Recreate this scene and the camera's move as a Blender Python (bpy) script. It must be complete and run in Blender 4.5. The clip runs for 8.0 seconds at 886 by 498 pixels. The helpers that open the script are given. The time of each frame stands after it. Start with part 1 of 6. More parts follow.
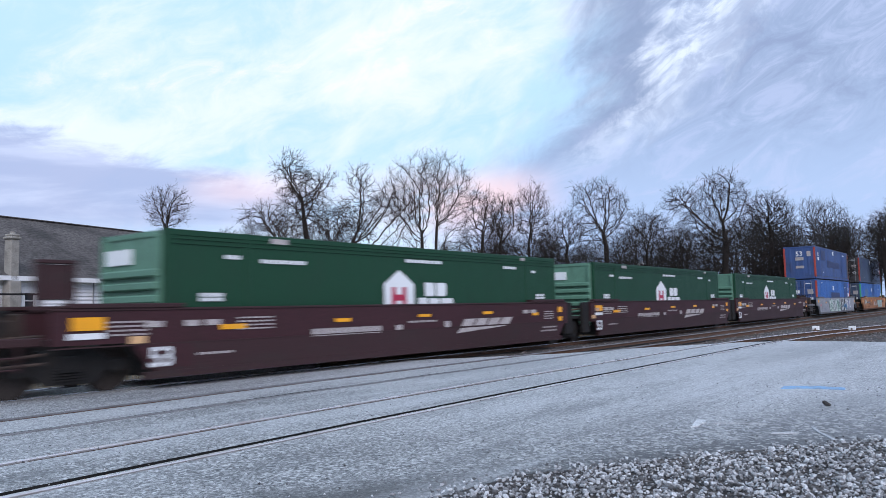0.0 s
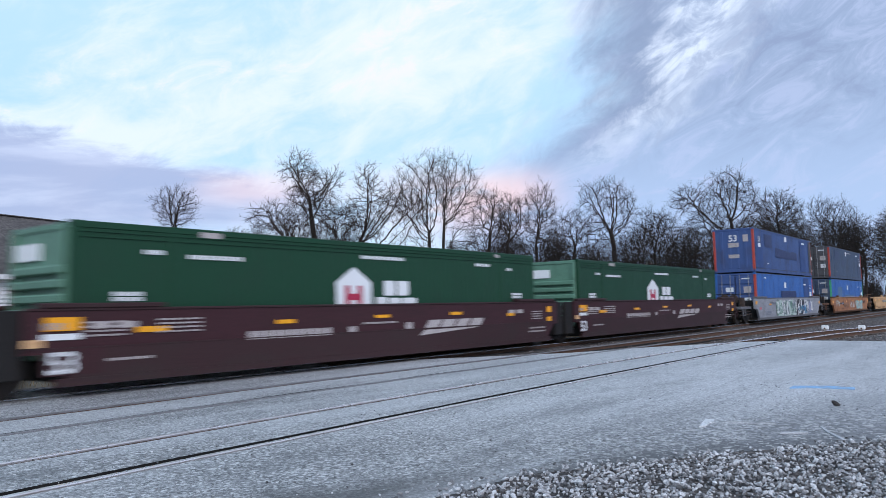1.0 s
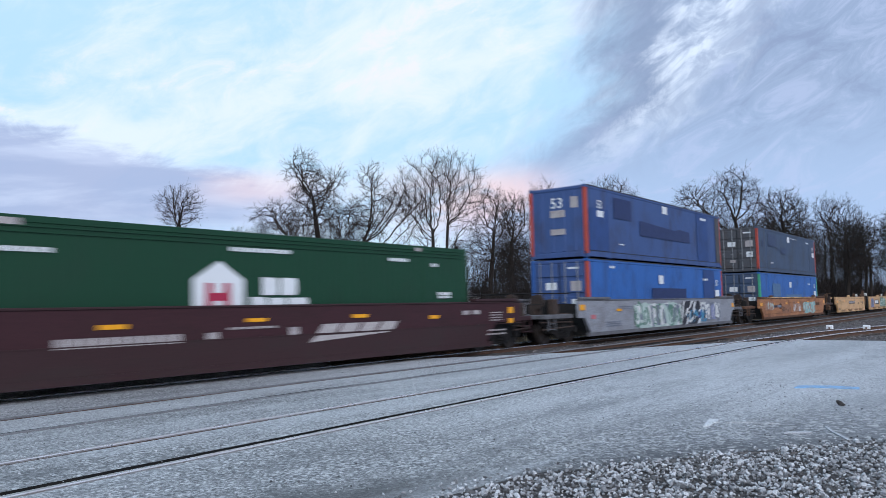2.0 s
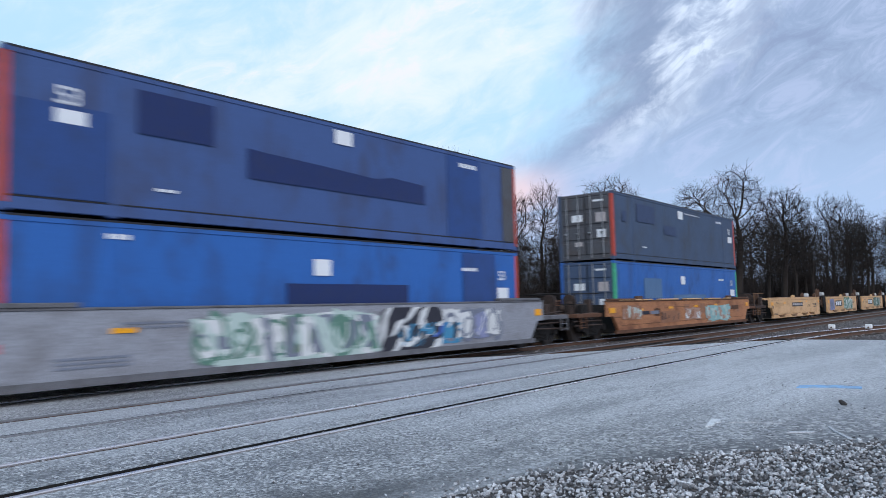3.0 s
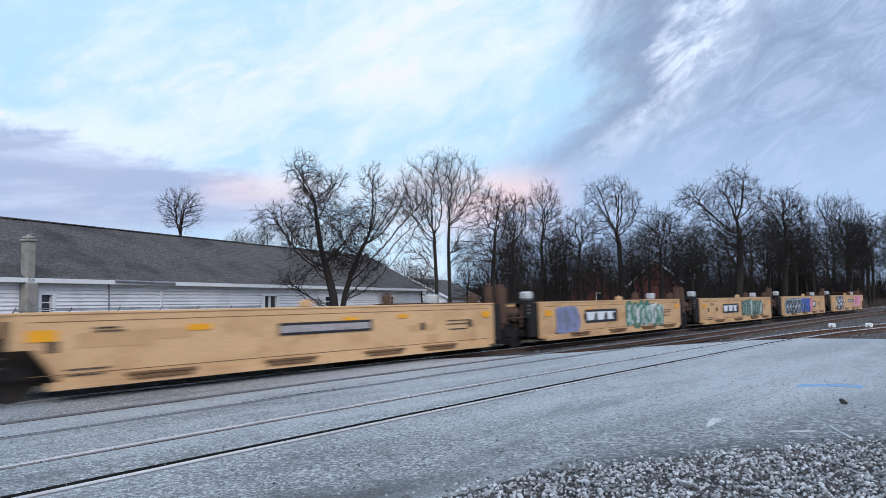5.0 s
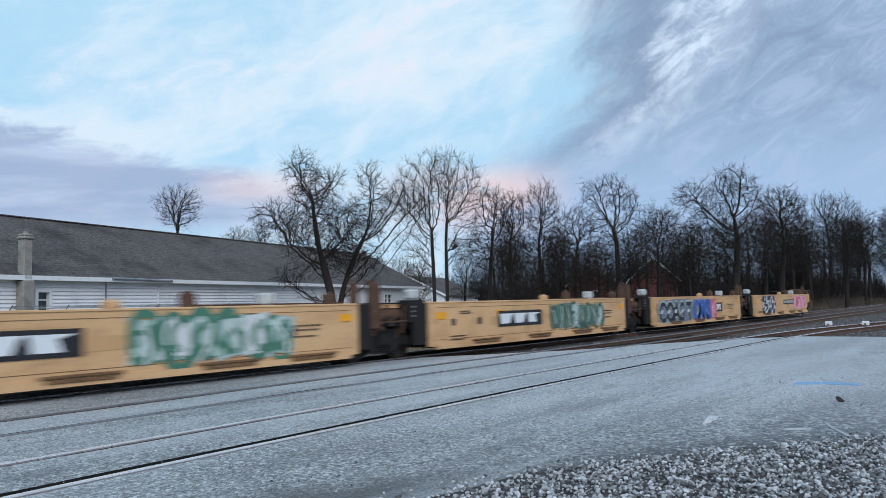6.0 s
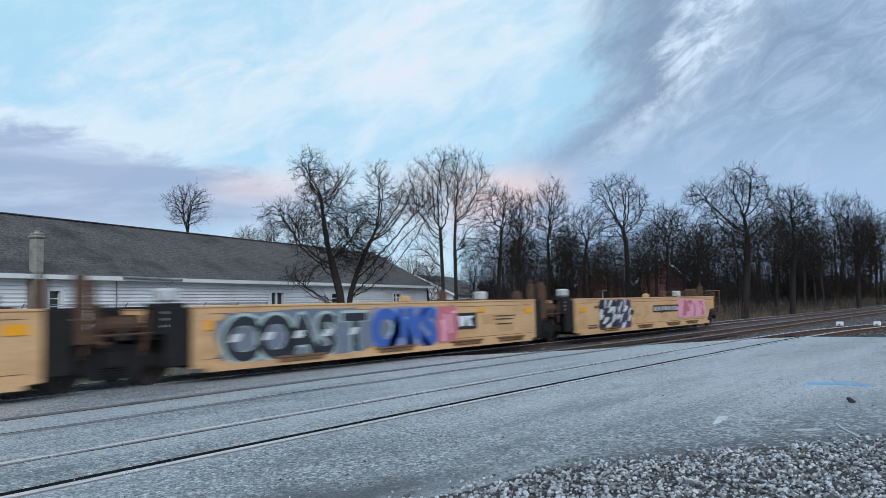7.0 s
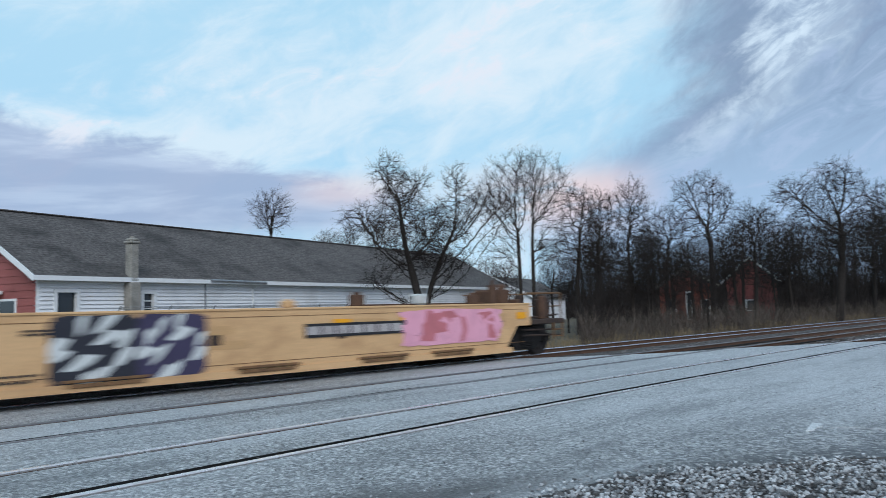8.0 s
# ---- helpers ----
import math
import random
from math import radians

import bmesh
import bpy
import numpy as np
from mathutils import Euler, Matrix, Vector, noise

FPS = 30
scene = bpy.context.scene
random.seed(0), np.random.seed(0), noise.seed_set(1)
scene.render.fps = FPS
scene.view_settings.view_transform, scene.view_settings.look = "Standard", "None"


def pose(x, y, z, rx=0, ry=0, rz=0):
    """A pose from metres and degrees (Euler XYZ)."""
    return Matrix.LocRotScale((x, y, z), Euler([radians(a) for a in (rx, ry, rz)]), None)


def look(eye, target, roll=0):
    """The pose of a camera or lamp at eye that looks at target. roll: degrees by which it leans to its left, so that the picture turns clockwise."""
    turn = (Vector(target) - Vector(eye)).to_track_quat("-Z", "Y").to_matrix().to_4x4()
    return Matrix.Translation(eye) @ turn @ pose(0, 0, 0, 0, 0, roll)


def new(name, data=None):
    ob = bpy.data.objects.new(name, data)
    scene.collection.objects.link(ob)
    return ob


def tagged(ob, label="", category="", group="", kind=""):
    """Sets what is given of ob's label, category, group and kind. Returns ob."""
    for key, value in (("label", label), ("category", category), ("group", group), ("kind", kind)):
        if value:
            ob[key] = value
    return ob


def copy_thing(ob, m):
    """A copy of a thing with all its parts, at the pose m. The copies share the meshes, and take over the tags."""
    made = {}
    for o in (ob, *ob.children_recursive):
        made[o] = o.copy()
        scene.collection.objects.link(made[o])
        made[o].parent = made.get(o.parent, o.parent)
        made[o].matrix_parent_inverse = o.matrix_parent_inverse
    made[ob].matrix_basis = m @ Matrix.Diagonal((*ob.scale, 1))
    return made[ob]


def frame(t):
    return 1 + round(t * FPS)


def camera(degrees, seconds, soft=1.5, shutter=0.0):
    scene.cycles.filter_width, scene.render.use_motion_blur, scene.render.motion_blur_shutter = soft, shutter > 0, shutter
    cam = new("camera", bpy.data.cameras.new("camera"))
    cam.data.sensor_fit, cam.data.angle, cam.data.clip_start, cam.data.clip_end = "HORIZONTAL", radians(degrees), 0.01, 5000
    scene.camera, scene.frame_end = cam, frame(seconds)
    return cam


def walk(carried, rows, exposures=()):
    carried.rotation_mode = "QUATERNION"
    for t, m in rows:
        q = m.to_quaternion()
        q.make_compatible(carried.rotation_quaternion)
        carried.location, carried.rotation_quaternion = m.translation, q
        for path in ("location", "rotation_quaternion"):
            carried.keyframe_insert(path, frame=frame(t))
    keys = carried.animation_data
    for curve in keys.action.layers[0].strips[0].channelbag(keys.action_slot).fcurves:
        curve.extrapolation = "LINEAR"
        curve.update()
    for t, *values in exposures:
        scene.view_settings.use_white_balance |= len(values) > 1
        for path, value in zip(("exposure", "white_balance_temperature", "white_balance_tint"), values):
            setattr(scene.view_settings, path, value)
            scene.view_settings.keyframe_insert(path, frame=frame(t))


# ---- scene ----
# ---- camera and its way: held by hand on one spot beside the crossing ----
EYE = Vector((0.0, 0.0, 1.45))
cam = camera(61.8, 8.0, soft=0.8, shutter=0.36)


def aim(yaw, pitch, lean):
    """The camera's pose: degrees clockwise from the line across the tracks, degrees up, lean."""
    a, e = radians(yaw), radians(pitch)
    return look(EYE, EYE + Vector((math.sin(a) * math.cos(e), math.cos(a) * math.cos(e), math.sin(e))), lean)


walk(cam, [
    (0.0, aim(52.54, 4.55, -1.27)), (0.5, aim(52.30, 4.55, -1.28)), (1.0, aim(51.97, 4.50, -1.25)),
    (2.5, aim(51.62, 4.47, -1.28)), (3.0, aim(51.58, 4.52, -1.42)), (3.5, aim(51.59, 4.61, -1.56)),
    (4.0, aim(51.50, 4.63, -1.68)), (4.5, aim(51.52, 4.60, -1.64)), (6.0, aim(51.76, 4.35, -1.56)),
    (6.5, aim(51.81, 4.29, -1.53)), (7.0, aim(51.08, 4.32, -1.44)), (7.5, aim(49.63, 4.43, -1.36)),
    (8.0, aim(45.09, 4.62, -1.46))],
    exposures=((0.0, 0.36, 6550, 22), (1.0, 0.30, 6550, 20), (2.5, 0.25, 6550, 18), (4.5, 0.30, 6600, 19), (6.0, 0.09, 6500, 12), (8.0, 0.07, 6500, 10)))

# ---- sky and sun: dusk under broken cloud ----
world = bpy.data.worlds.new("dusk_sky")
scene.world = world
world.use_nodes = True


class Graph:
    """Short hand for building node trees."""

    def __init__(self, tree):
        self.t = tree
        tree.nodes.clear()

    def n(self, kind, **kw):
        node = self.t.nodes.new(kind)
        for k, v in kw.items():
            if k == "op":
                node.operation = v
            elif k == "vals":
                for i, x in v.items():
                    if isinstance(x, bpy.types.NodeSocket):
                        self.t.links.new(x, node.inputs[i])
                    else:
                        node.inputs[i].default_value = x
        return node

    def math(self, op, a, b=0.0, c=0.0, clamp=False):
        node = self.n("ShaderNodeMath", op=op, vals={0: a, 1: b, 2: c})
        node.use_clamp = clamp
        return node.outputs[0]

    def step(self, x, lo, hi):
        node = self.n("ShaderNodeMapRange", vals={0: x, 1: lo, 2: hi, 3: 0.0, 4: 1.0})
        node.interpolation_type = "SMOOTHSTEP"
        return node.outputs[0]

    def mix(self, f, a, b, blend="MIX"):
        node = self.n("ShaderNodeMix")
        node.data_type, node.blend_type = "RGBA", blend
        for i, x in ((0, f), (6, a), (7, b)):
            if isinstance(x, bpy.types.NodeSocket):
                self.t.links.new(x, node.inputs[i])
            elif i == 0:
                node.inputs[0].default_value = x
            else:
                node.inputs[i].default_value = (*x, 1.0)
        return node.outputs[2]

    def noise(self, vec, scale, detail=4.0, rough=0.55, warp=0.0):
        node = self.n("ShaderNodeTexNoise", vals={"Scale": scale, "Detail": detail, "Roughness": rough, "Distortion": warp})
        self.t.links.new(vec, node.inputs["Vector"])
        return node.outputs[0]

    def scaled(self, vec, s, r=(0, 0, 0), l=(0, 0, 0)):
        node = self.n("ShaderNodeMapping", vals={0: vec, 1: l, 2: [radians(a) for a in r], 3: s})
        return node.outputs[0]


def build_sky():
    g = Graph(world.node_tree)
    way = g.n("ShaderNodeTexCoord").outputs["Generated"]
    xyz = g.n("ShaderNodeSeparateXYZ", vals={0: way}).outputs
    az = g.math("MULTIPLY", g.math("ARCTAN2", xyz[0], xyz[1]), 57.2958)
    el = g.math("MULTIPLY", g.math("ARCSINE", xyz[2]), 57.2958)

    def times(x, k):
        return g.math("MULTIPLY", x, k)

    def plus(x, k):
        return g.math("ADD", x, k)

    def drift(tilt, long, wide, seed):
        """Sky coordinates drawn out along a slope of so many degrees."""
        c, s = math.cos(radians(tilt)), math.sin(radians(tilt))
        u = plus(times(az, c * long), times(el, s * long))
        v = plus(times(az, -s * wide), times(el, c * wide))
        return g.n("ShaderNodeCombineXYZ", vals={0: u, 1: v, 2: seed}).outputs[0]

    air = g.n("ShaderNodeTexSky")
    air.sky_type, air.sun_disc = "NISHITA", False
    air.sun_elevation, air.sun_rotation = radians(33), radians(217)
    thin = g.n("ShaderNodeVectorMath", op="SCALE", vals={0: air.outputs[0], "Scale": 0.09}).outputs[0]
    col = g.mix(g.step(el, 4.0, 24.0), (0.39, 0.68, 0.91), (0.45, 0.73, 0.93))
    col = g.mix(0.9, thin, col)
    big = g.noise(drift(20, 0.06, 0.12, 0.3), 1.0, 6.0, 0.58, 0.4)
    puff = g.noise(drift(22, 0.17, 0.34, 4.1), 1.0, 8.0, 0.64, 0.6)
    comb = g.noise(drift(26, 0.20, 0.50, 7.7), 1.0, 8.0, 0.66, 0.9)
    tuft = g.noise(drift(40, 0.20, 0.40, 2.2), 1.0, 7.0, 0.62, 0.5)
    half = g.math("SUBTRACT", puff, 0.5)
    # bright veil: a broad diagonal sheet, and shreds of it elsewhere
    line = g.math("SUBTRACT", el, plus(times(g.math("SUBTRACT", az, 32.0), 0.27), 13.6))
    sheet = g.math("MULTIPLY", g.step(line, -3.6, 0.5), g.step(line, 7.5, 2.5))
    veil = g.step(plus(plus(big, times(puff, 0.7)), times(sheet, 0.17)), 0.74, 1.16)
    col = g.mix(times(veil, 0.82), col, (0.70, 0.83, 0.93))
    blush = g.math("MULTIPLY", g.step(puff, 0.52, 0.68), sheet)
    col = g.mix(times(blush, 0.55), col, (0.80, 0.79, 0.88))
    # a heavy bank in the east: a dark column leaning over, a bright rift beside it, then combed grey cloud
    foot = plus(times(g.step(el, 6.0, 16.5), 10.5), 55.6)
    q = g.math("SUBTRACT", az, foot)
    q = plus(q, plus(times(g.math("SUBTRACT", tuft, 0.5), 8.0), times(half, 5.0)))
    rise = g.step(q, -6.0, 1.5)
    lane = g.math("SUBTRACT", az, plus(times(g.math("SUBTRACT", el, 13.5), 1.30), 64.8))
    lane = plus(lane, plus(times(g.math("SUBTRACT", tuft, 0.5), 13.0), times(g.math("SUBTRACT", comb, 0.5), 9.0)))
    rift = g.math("MULTIPLY", g.math("MULTIPLY", g.step(lane, -9.0, 0.0), g.step(lane, 6.0, 0.8)), g.step(el, 9.0, 14.0))
    rift = g.math("MULTIPLY", rift, g.step(q, 1.0, 4.0))
    bank = g.mix(g.step(el, 6.0, 17.0), (0.355, 0.515, 0.735), (0.275, 0.39, 0.565))
    bank = g.mix(times(g.step(comb, 0.47, 0.64), 0.55), bank, (0.42, 0.54, 0.76))
    bank = g.mix(times(g.math("MULTIPLY", g.step(comb, 0.50, 0.34), g.step(el, 8.0, 16.0)), 0.5), bank, (0.20, 0.27, 0.43))
    core = g.math("MULTIPLY", g.math("MULTIPLY", g.step(q, -4.0, -0.5), g.step(q, 5.0, 1.5)), g.step(el, 9.0, 15.0))
    bank = g.mix(times(core, 0.70), bank, (0.205, 0.290, 0.435))
    bank = g.mix(times(rift, plus(times(g.step(comb, 0.40, 0.60), 0.62), 0.28)), bank, (0.66, 0.81, 0.95))
    col = g.mix(times(rise, 0.96), col, bank)
    # lilac cloud low in the north, in flat shelves that thin out eastward
    shelf = g.noise(drift(3, 0.07, 0.42, 5.5), 1.0, 6.0, 0.58, 0.35)
    brow = g.math("SUBTRACT", el, g.math("SUBTRACT", 12.6, times(g.math("SUBTRACT", az, 20.0), 0.15)))
    brow = plus(brow, plus(times(g.math("SUBTRACT", shelf, 0.5), 4.0), times(half, 5.0)))
    low = g.math("MULTIPLY", g.math("MULTIPLY", g.step(brow, 0.9, -0.8), g.step(el, 4.8, 7.2)), g.step(az, 47.0, 36.0))
    body = g.mix(g.step(shelf, 0.38, 0.62), (0.33, 0.43, 0.63), (0.45, 0.56, 0.75))
    col = g.mix(times(low, 0.90), col, body)
    # peach light in two places near the horizon
    warm = g.math("MULTIPLY", g.math("MULTIPLY", g.step(az, 31.0, 37.0), g.step(az, 45.0, 39.0)), g.math("MULTIPLY", g.step(el, 7.2, 9.0), g.step(el, 11.2, 9.6)))
    rose = g.math("MULTIPLY", g.math("MULTIPLY", g.step(az, 42.0, 55.0), g.step(az, 63.0, 57.0)), g.math("MULTIPLY", g.step(el, 4.5, 8.0), g.step(el, 11.5, 8.8)))
    peach = g.math("MULTIPLY", plus(times(warm, 0.4), times(rose, 0.7)), g.step(plus(shelf, puff), 0.75, 1.05))
    col = g.mix(peach, col, (0.86, 0.66, 0.64))
    back = g.n("ShaderNodeBackground", vals={0: col, 1: 1.0})
    out = g.n("ShaderNodeOutputWorld")
    g.t.links.new(back.outputs[0], out.inputs[0])


build_sky()
sun = new("sun", bpy.data.lights.new("sun", "SUN"))
sun.data.energy, sun.data.angle, sun.data.color = 1.6, radians(40), (0.94, 0.98, 1.0)
sun.matrix_world = look((-20, -27, 22), (0, 0, 0))


# ---- materials ----
def material(name, color, rough=0.6, metal=0.0, dirt=(0.05, 0.045, 0.04), amount=0.35, scale=3.0, bump=0.15, grain=60.0,
             streak=1.0, vary=0.0, tone=0.25, spec=0.3):
    """Paint, metal, stone: base colour, stains at a large scale, grain at a small one, a little relief."""
    m = bpy.data.materials.new(name)
    m.use_nodes = True
    g = Graph(m.node_tree)
    at = g.n("ShaderNodeTexCoord").outputs["Object"]
    large = g.noise(g.scaled(at, (streak, streak, 1.0) if streak != 1.0 else (1, 1, 1)), scale, 6.0, 0.62, 0.3)
    small = g.noise(at, grain, 3.0, 0.6)
    dark = tuple(c * (1 - tone) for c in color)
    light = tuple(min(1.0, c * (1 + tone)) for c in color)
    col = g.mix(g.step(small, 0.3, 0.7), dark, light)
    col = g.mix(g.math("MULTIPLY", g.step(large, 0.45, 0.72), amount), col, dirt)
    if vary:
        rnd = g.n("ShaderNodeObjectInfo").outputs["Random"]
        col = g.mix(g.math("MULTIPLY", rnd, vary), col, tuple(c * 0.45 for c in color))
    bsdf = g.n("ShaderNodeBsdfPrincipled", vals={"Base Color": col, "Metallic": metal, "Specular IOR Level": spec,
               "Roughness": g.math("ADD", rough - 0.1, g.math("MULTIPLY", large, 0.2))})
    if bump:
        b = g.n("ShaderNodeBump", vals={"Strength": bump, "Distance": 0.01, "Height": g.math("ADD", small, large)})
        g.t.links.new(b.outputs[0], bsdf.inputs["Normal"])
    out = g.n("ShaderNodeOutputMaterial")
    g.t.links.new(bsdf.outputs[0], out.inputs[0])
    return m


def ground_material(name, a, b, c, big, mid, fine, bump, rough=0.95, dist=0.02, stain=(0.04, 0.04, 0.042), stains=0.5, damp=False):
    """Three-scale ground: patches, blotches, grit."""
    m = bpy.data.materials.new(name)
    m.use_nodes = True
    g = Graph(m.node_tree)
    at = g.n("ShaderNodeTexCoord").outputs["Object"]
    n1, n2, n3 = g.noise(g.scaled(at, (0.5, 1.4, 1)), big, 4.0, 0.6, 0.5), g.noise(at, mid, 5.0, 0.65), g.noise(at, fine, 2.0, 0.7)
    vor = g.n("ShaderNodeTexVoronoi", vals={"Scale": fine * 0.7})
    g.t.links.new(at, vor.inputs["Vector"])
    col = g.mix(g.step(n1, 0.35, 0.65), a, b)
    col = g.mix(g.math("MULTIPLY", g.step(n2, 0.5, 0.75), stains), col, stain)
    chip = g.n("ShaderNodeTexVoronoi", vals={"Scale": fine * 0.85})
    g.t.links.new(at, chip.inputs["Vector"])
    shade = g.n("ShaderNodeSeparateXYZ", vals={0: chip.outputs["Color"]}).outputs[0]
    col = g.mix(g.math("MULTIPLY", g.step(shade, 0.74, 0.90), 0.70), col, c)
    col = g.mix(g.math("MULTIPLY", g.step(shade, 0.30, 0.16), 0.75), col, stain)
    col = g.mix(g.math("MULTIPLY", g.step(n3, 0.52, 0.62), 0.5), col, c)
    col = g.mix(g.math("MULTIPLY", g.step(n3, 0.47, 0.37), 0.6), col, stain)
    if damp:
        # old oil and tar: a dark strip by the loose stone, and long thin sealed cracks
        xyz = g.n("ShaderNodeSeparateXYZ", vals={0: at}).outputs
        off = g.math("ADD", g.math("MULTIPLY", xyz[0], 0.503), g.math("SUBTRACT", g.math("MULTIPLY", xyz[1], 0.864), 5.42))
        off = g.math("ADD", off, g.math("MULTIPLY", g.math("SUBTRACT", n2, 0.5), 1.1))
        strip = g.math("MULTIPLY", g.step(off, -0.9, 0.1), g.step(off, 1.1, 0.35))
        col = g.mix(g.math("MULTIPLY", strip, 0.85), col, (0.055, 0.053, 0.052))
        # worn pale lanes along the wheel tracks, darker sealed patches, and a gritty apron
        lane = g.noise(g.scaled(at, (0.10, 0.75, 1)), 1.0, 5.0, 0.6, 0.4)
        col = g.mix(g.math("MULTIPLY", g.step(lane, 0.47, 0.62), 0.55), col, g.mix(g.step(n3, 0.42, 0.60), (0.34, 0.345, 0.355), (0.60, 0.61, 0.625)))
        col = g.mix(g.math("MULTIPLY", g.step(lane, 0.46, 0.36), 0.5), col, (0.085, 0.088, 0.093))
        apron = g.math("MULTIPLY", g.step(off, 3.6, 0.6), g.step(xyz[0], 4.0, 9.0))
        pick = g.n("ShaderNodeTexVoronoi", vals={"Scale": 22.0})
        g.t.links.new(at, pick.inputs["Vector"])
        tone = g.n("ShaderNodeSeparateXYZ", vals={0: pick.outputs["Color"]}).outputs[1]
        col = g.mix(g.math("MULTIPLY", apron, g.step(tone, 0.78, 0.90)), col, (0.42, 0.41, 0.39))
        col = g.mix(g.math("MULTIPLY", apron, g.step(tone, 0.40, 0.22)), col, (0.05, 0.05, 0.05))
        # base colour grows paler toward +x, its onset broken up by noise
        paler = g.math("MULTIPLY", g.step(g.math("ADD", xyz[0], g.math("MULTIPLY", g.math("SUBTRACT", n1, 0.5), 9.0)), 5.0, 15.0), 0.45)
        col = g.mix(paler, col, g.mix(g.step(n3, 0.42, 0.60), (0.36, 0.365, 0.38), (0.68, 0.69, 0.705)))
        seam = g.noise(g.scaled(at, (0.35, 1.6, 1), (0, 0, -48)), 0.55, 5.0, 0.6, 0.6)
        thin = g.math("MULTIPLY", g.step(seam, 0.485, 0.5), g.step(seam, 0.515, 0.5))
        col = g.mix(g.math("MULTIPLY", thin, 0.35), col, (0.10, 0.10, 0.105))
    bsdf = g.n("ShaderNodeBsdfPrincipled", vals={"Base Color": col, "Roughness": rough, "Specular IOR Level": 0.5 if damp else 0.25})
    bp = g.n("ShaderNodeBump", vals={"Strength": bump, "Distance": dist,
             "Height": g.math("ADD", g.math("MULTIPLY", vor.outputs[0], 0.7), g.math("ADD", n3, g.math("MULTIPLY", n2, 1.2)))})
    g.t.links.new(bp.outputs[0], bsdf.inputs["Normal"])
    out = g.n("ShaderNodeOutputMaterial")
    g.t.links.new(bsdf.outputs[0], out.inputs[0])
    return m


ASPHALT = ground_material("weathered_asphalt", (0.190, 0.190, 0.192), (0.30, 0.30, 0.303), (0.68, 0.68, 0.68), 0.35, 2.2, 40.0, 0.8, 0.56, 0.010, (0.045, 0.045, 0.047), 0.45, damp=True)
BALLAST = ground_material("ballast_stone", (0.055, 0.048, 0.046), (0.10, 0.088, 0.083), (0.20, 0.18, 0.17), 0.8, 3.0, 16.0, 1.0, 0.95, 0.05)
EARTH = ground_material("winter_earth", (0.085, 0.07, 0.05), (0.14, 0.115, 0.08), (0.19, 0.16, 0.11), 0.15, 1.2, 12.0, 0.8, 0.98, 0.05)
STONE = material("crushed_stone", (0.36, 0.37, 0.39), 0.9, amount=0.25, scale=9, grain=90, bump=0.4)
STEEL = material("worn_rail_steel", (0.84, 0.80, 0.79), 0.28, 0.7, (0.48, 0.36, 0.32), 0.45, 2.0, 0.05, tone=0.05, spec=0.6)
BRIGHT = material("polished_rail_steel", (0.85, 0.87, 0.90), 0.22, 0.8, (0.6, 0.55, 0.52), 0.2, 2.0, 0.03, tone=0.04, spec=0.6)
DULL = material("dull_rail_steel", (0.20, 0.195, 0.20), 0.6, 0.2, (0.09, 0.08, 0.08), 0.5, 2.0, 0.05)
RUST = material("rusty_steel", (0.115, 0.062, 0.04), 0.85, 0.1, (0.04, 0.03, 0.028), 0.6, 4.0, 0.3)
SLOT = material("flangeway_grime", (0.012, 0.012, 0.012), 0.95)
TIE = material("creosoted_timber", (0.075, 0.058, 0.047), 0.95, grain=40, scale=2.0, bump=0.5, vary=0.4)
BLACK = material("greasy_black_steel", (0.016, 0.015, 0.015), 0.85, 0.1, (0.032, 0.025, 0.02), 0.6, 5.0)
WHEEL = material("wheel_steel", (0.06, 0.048, 0.042), 0.6, 0.6, (0.03, 0.02, 0.015), 0.6, 6.0)
BROWN = material("oxide_brown_paint", (0.045, 0.014, 0.017), 0.6, 0.0, (0.028, 0.014, 0.013), 0.5, 1.6, 0.1, 30, 0.4)
BROWN_DARK = material("dusty_brown_paint", (0.040, 0.017, 0.018), 0.65, 0.0, (0.035, 0.025, 0.023), 0.6, 1.6, 0.1, 30, 0.4)
GREY = material("faded_grey_paint", (0.27, 0.28, 0.31), 0.55, 0.0, (0.12, 0.105, 0.10), 0.5, 1.8, 0.1, 30, 0.5)
TAN = material("faded_yellow_paint", (0.65, 0.395, 0.20), 0.6, 0.0, (0.36, 0.185, 0.085), 0.5, 1.5, 0.1, 30, 0.5, tone=0.1)
ORANGE = material("rusted_yellow_paint", (0.40, 0.175, 0.082), 0.7, 0.0, (0.13, 0.05, 0.03), 0.85, 1.3, 0.2, 30, 0.5)
GREEN = material("dark_green_paint", (0.006, 0.048, 0.022), 0.55, 0.0, (0.012, 0.042, 0.024), 0.4, 0.9, 0.05, 40, 2.0, tone=0.1)
BLUE = material("bright_blue_paint", (0.025, 0.120, 0.38), 0.5, 0.0, (0.03, 0.07, 0.19), 0.85, 0.7, 0.05, 40, 1.6, tone=0.08)
BLUE_FADED = material("chalky_blue_paint", (0.050, 0.095, 0.235), 0.62, 0.0, (0.05, 0.065, 0.13), 0.85, 0.6, 0.05, 40, 1.8, tone=0.08)
SLATE = material("slate_blue_paint", (0.056, 0.086, 0.145), 0.62, 0.0, (0.060, 0.070, 0.088), 0.85, 0.6, 0.05, 40, 1.8, tone=0.08)
CHALKY = material("chalked_blue_paint", (0.085, 0.165, 0.29), 0.7, amount=0.4, dirt=(0.06, 0.11, 0.21), scale=1.5)
SLATE_PATCH = material("slate_patch_paint", (0.040, 0.062, 0.125), 0.6, amount=0.3)
NAVY = material("navy_patch_paint", (0.016, 0.030, 0.105), 0.5, amount=0.2)
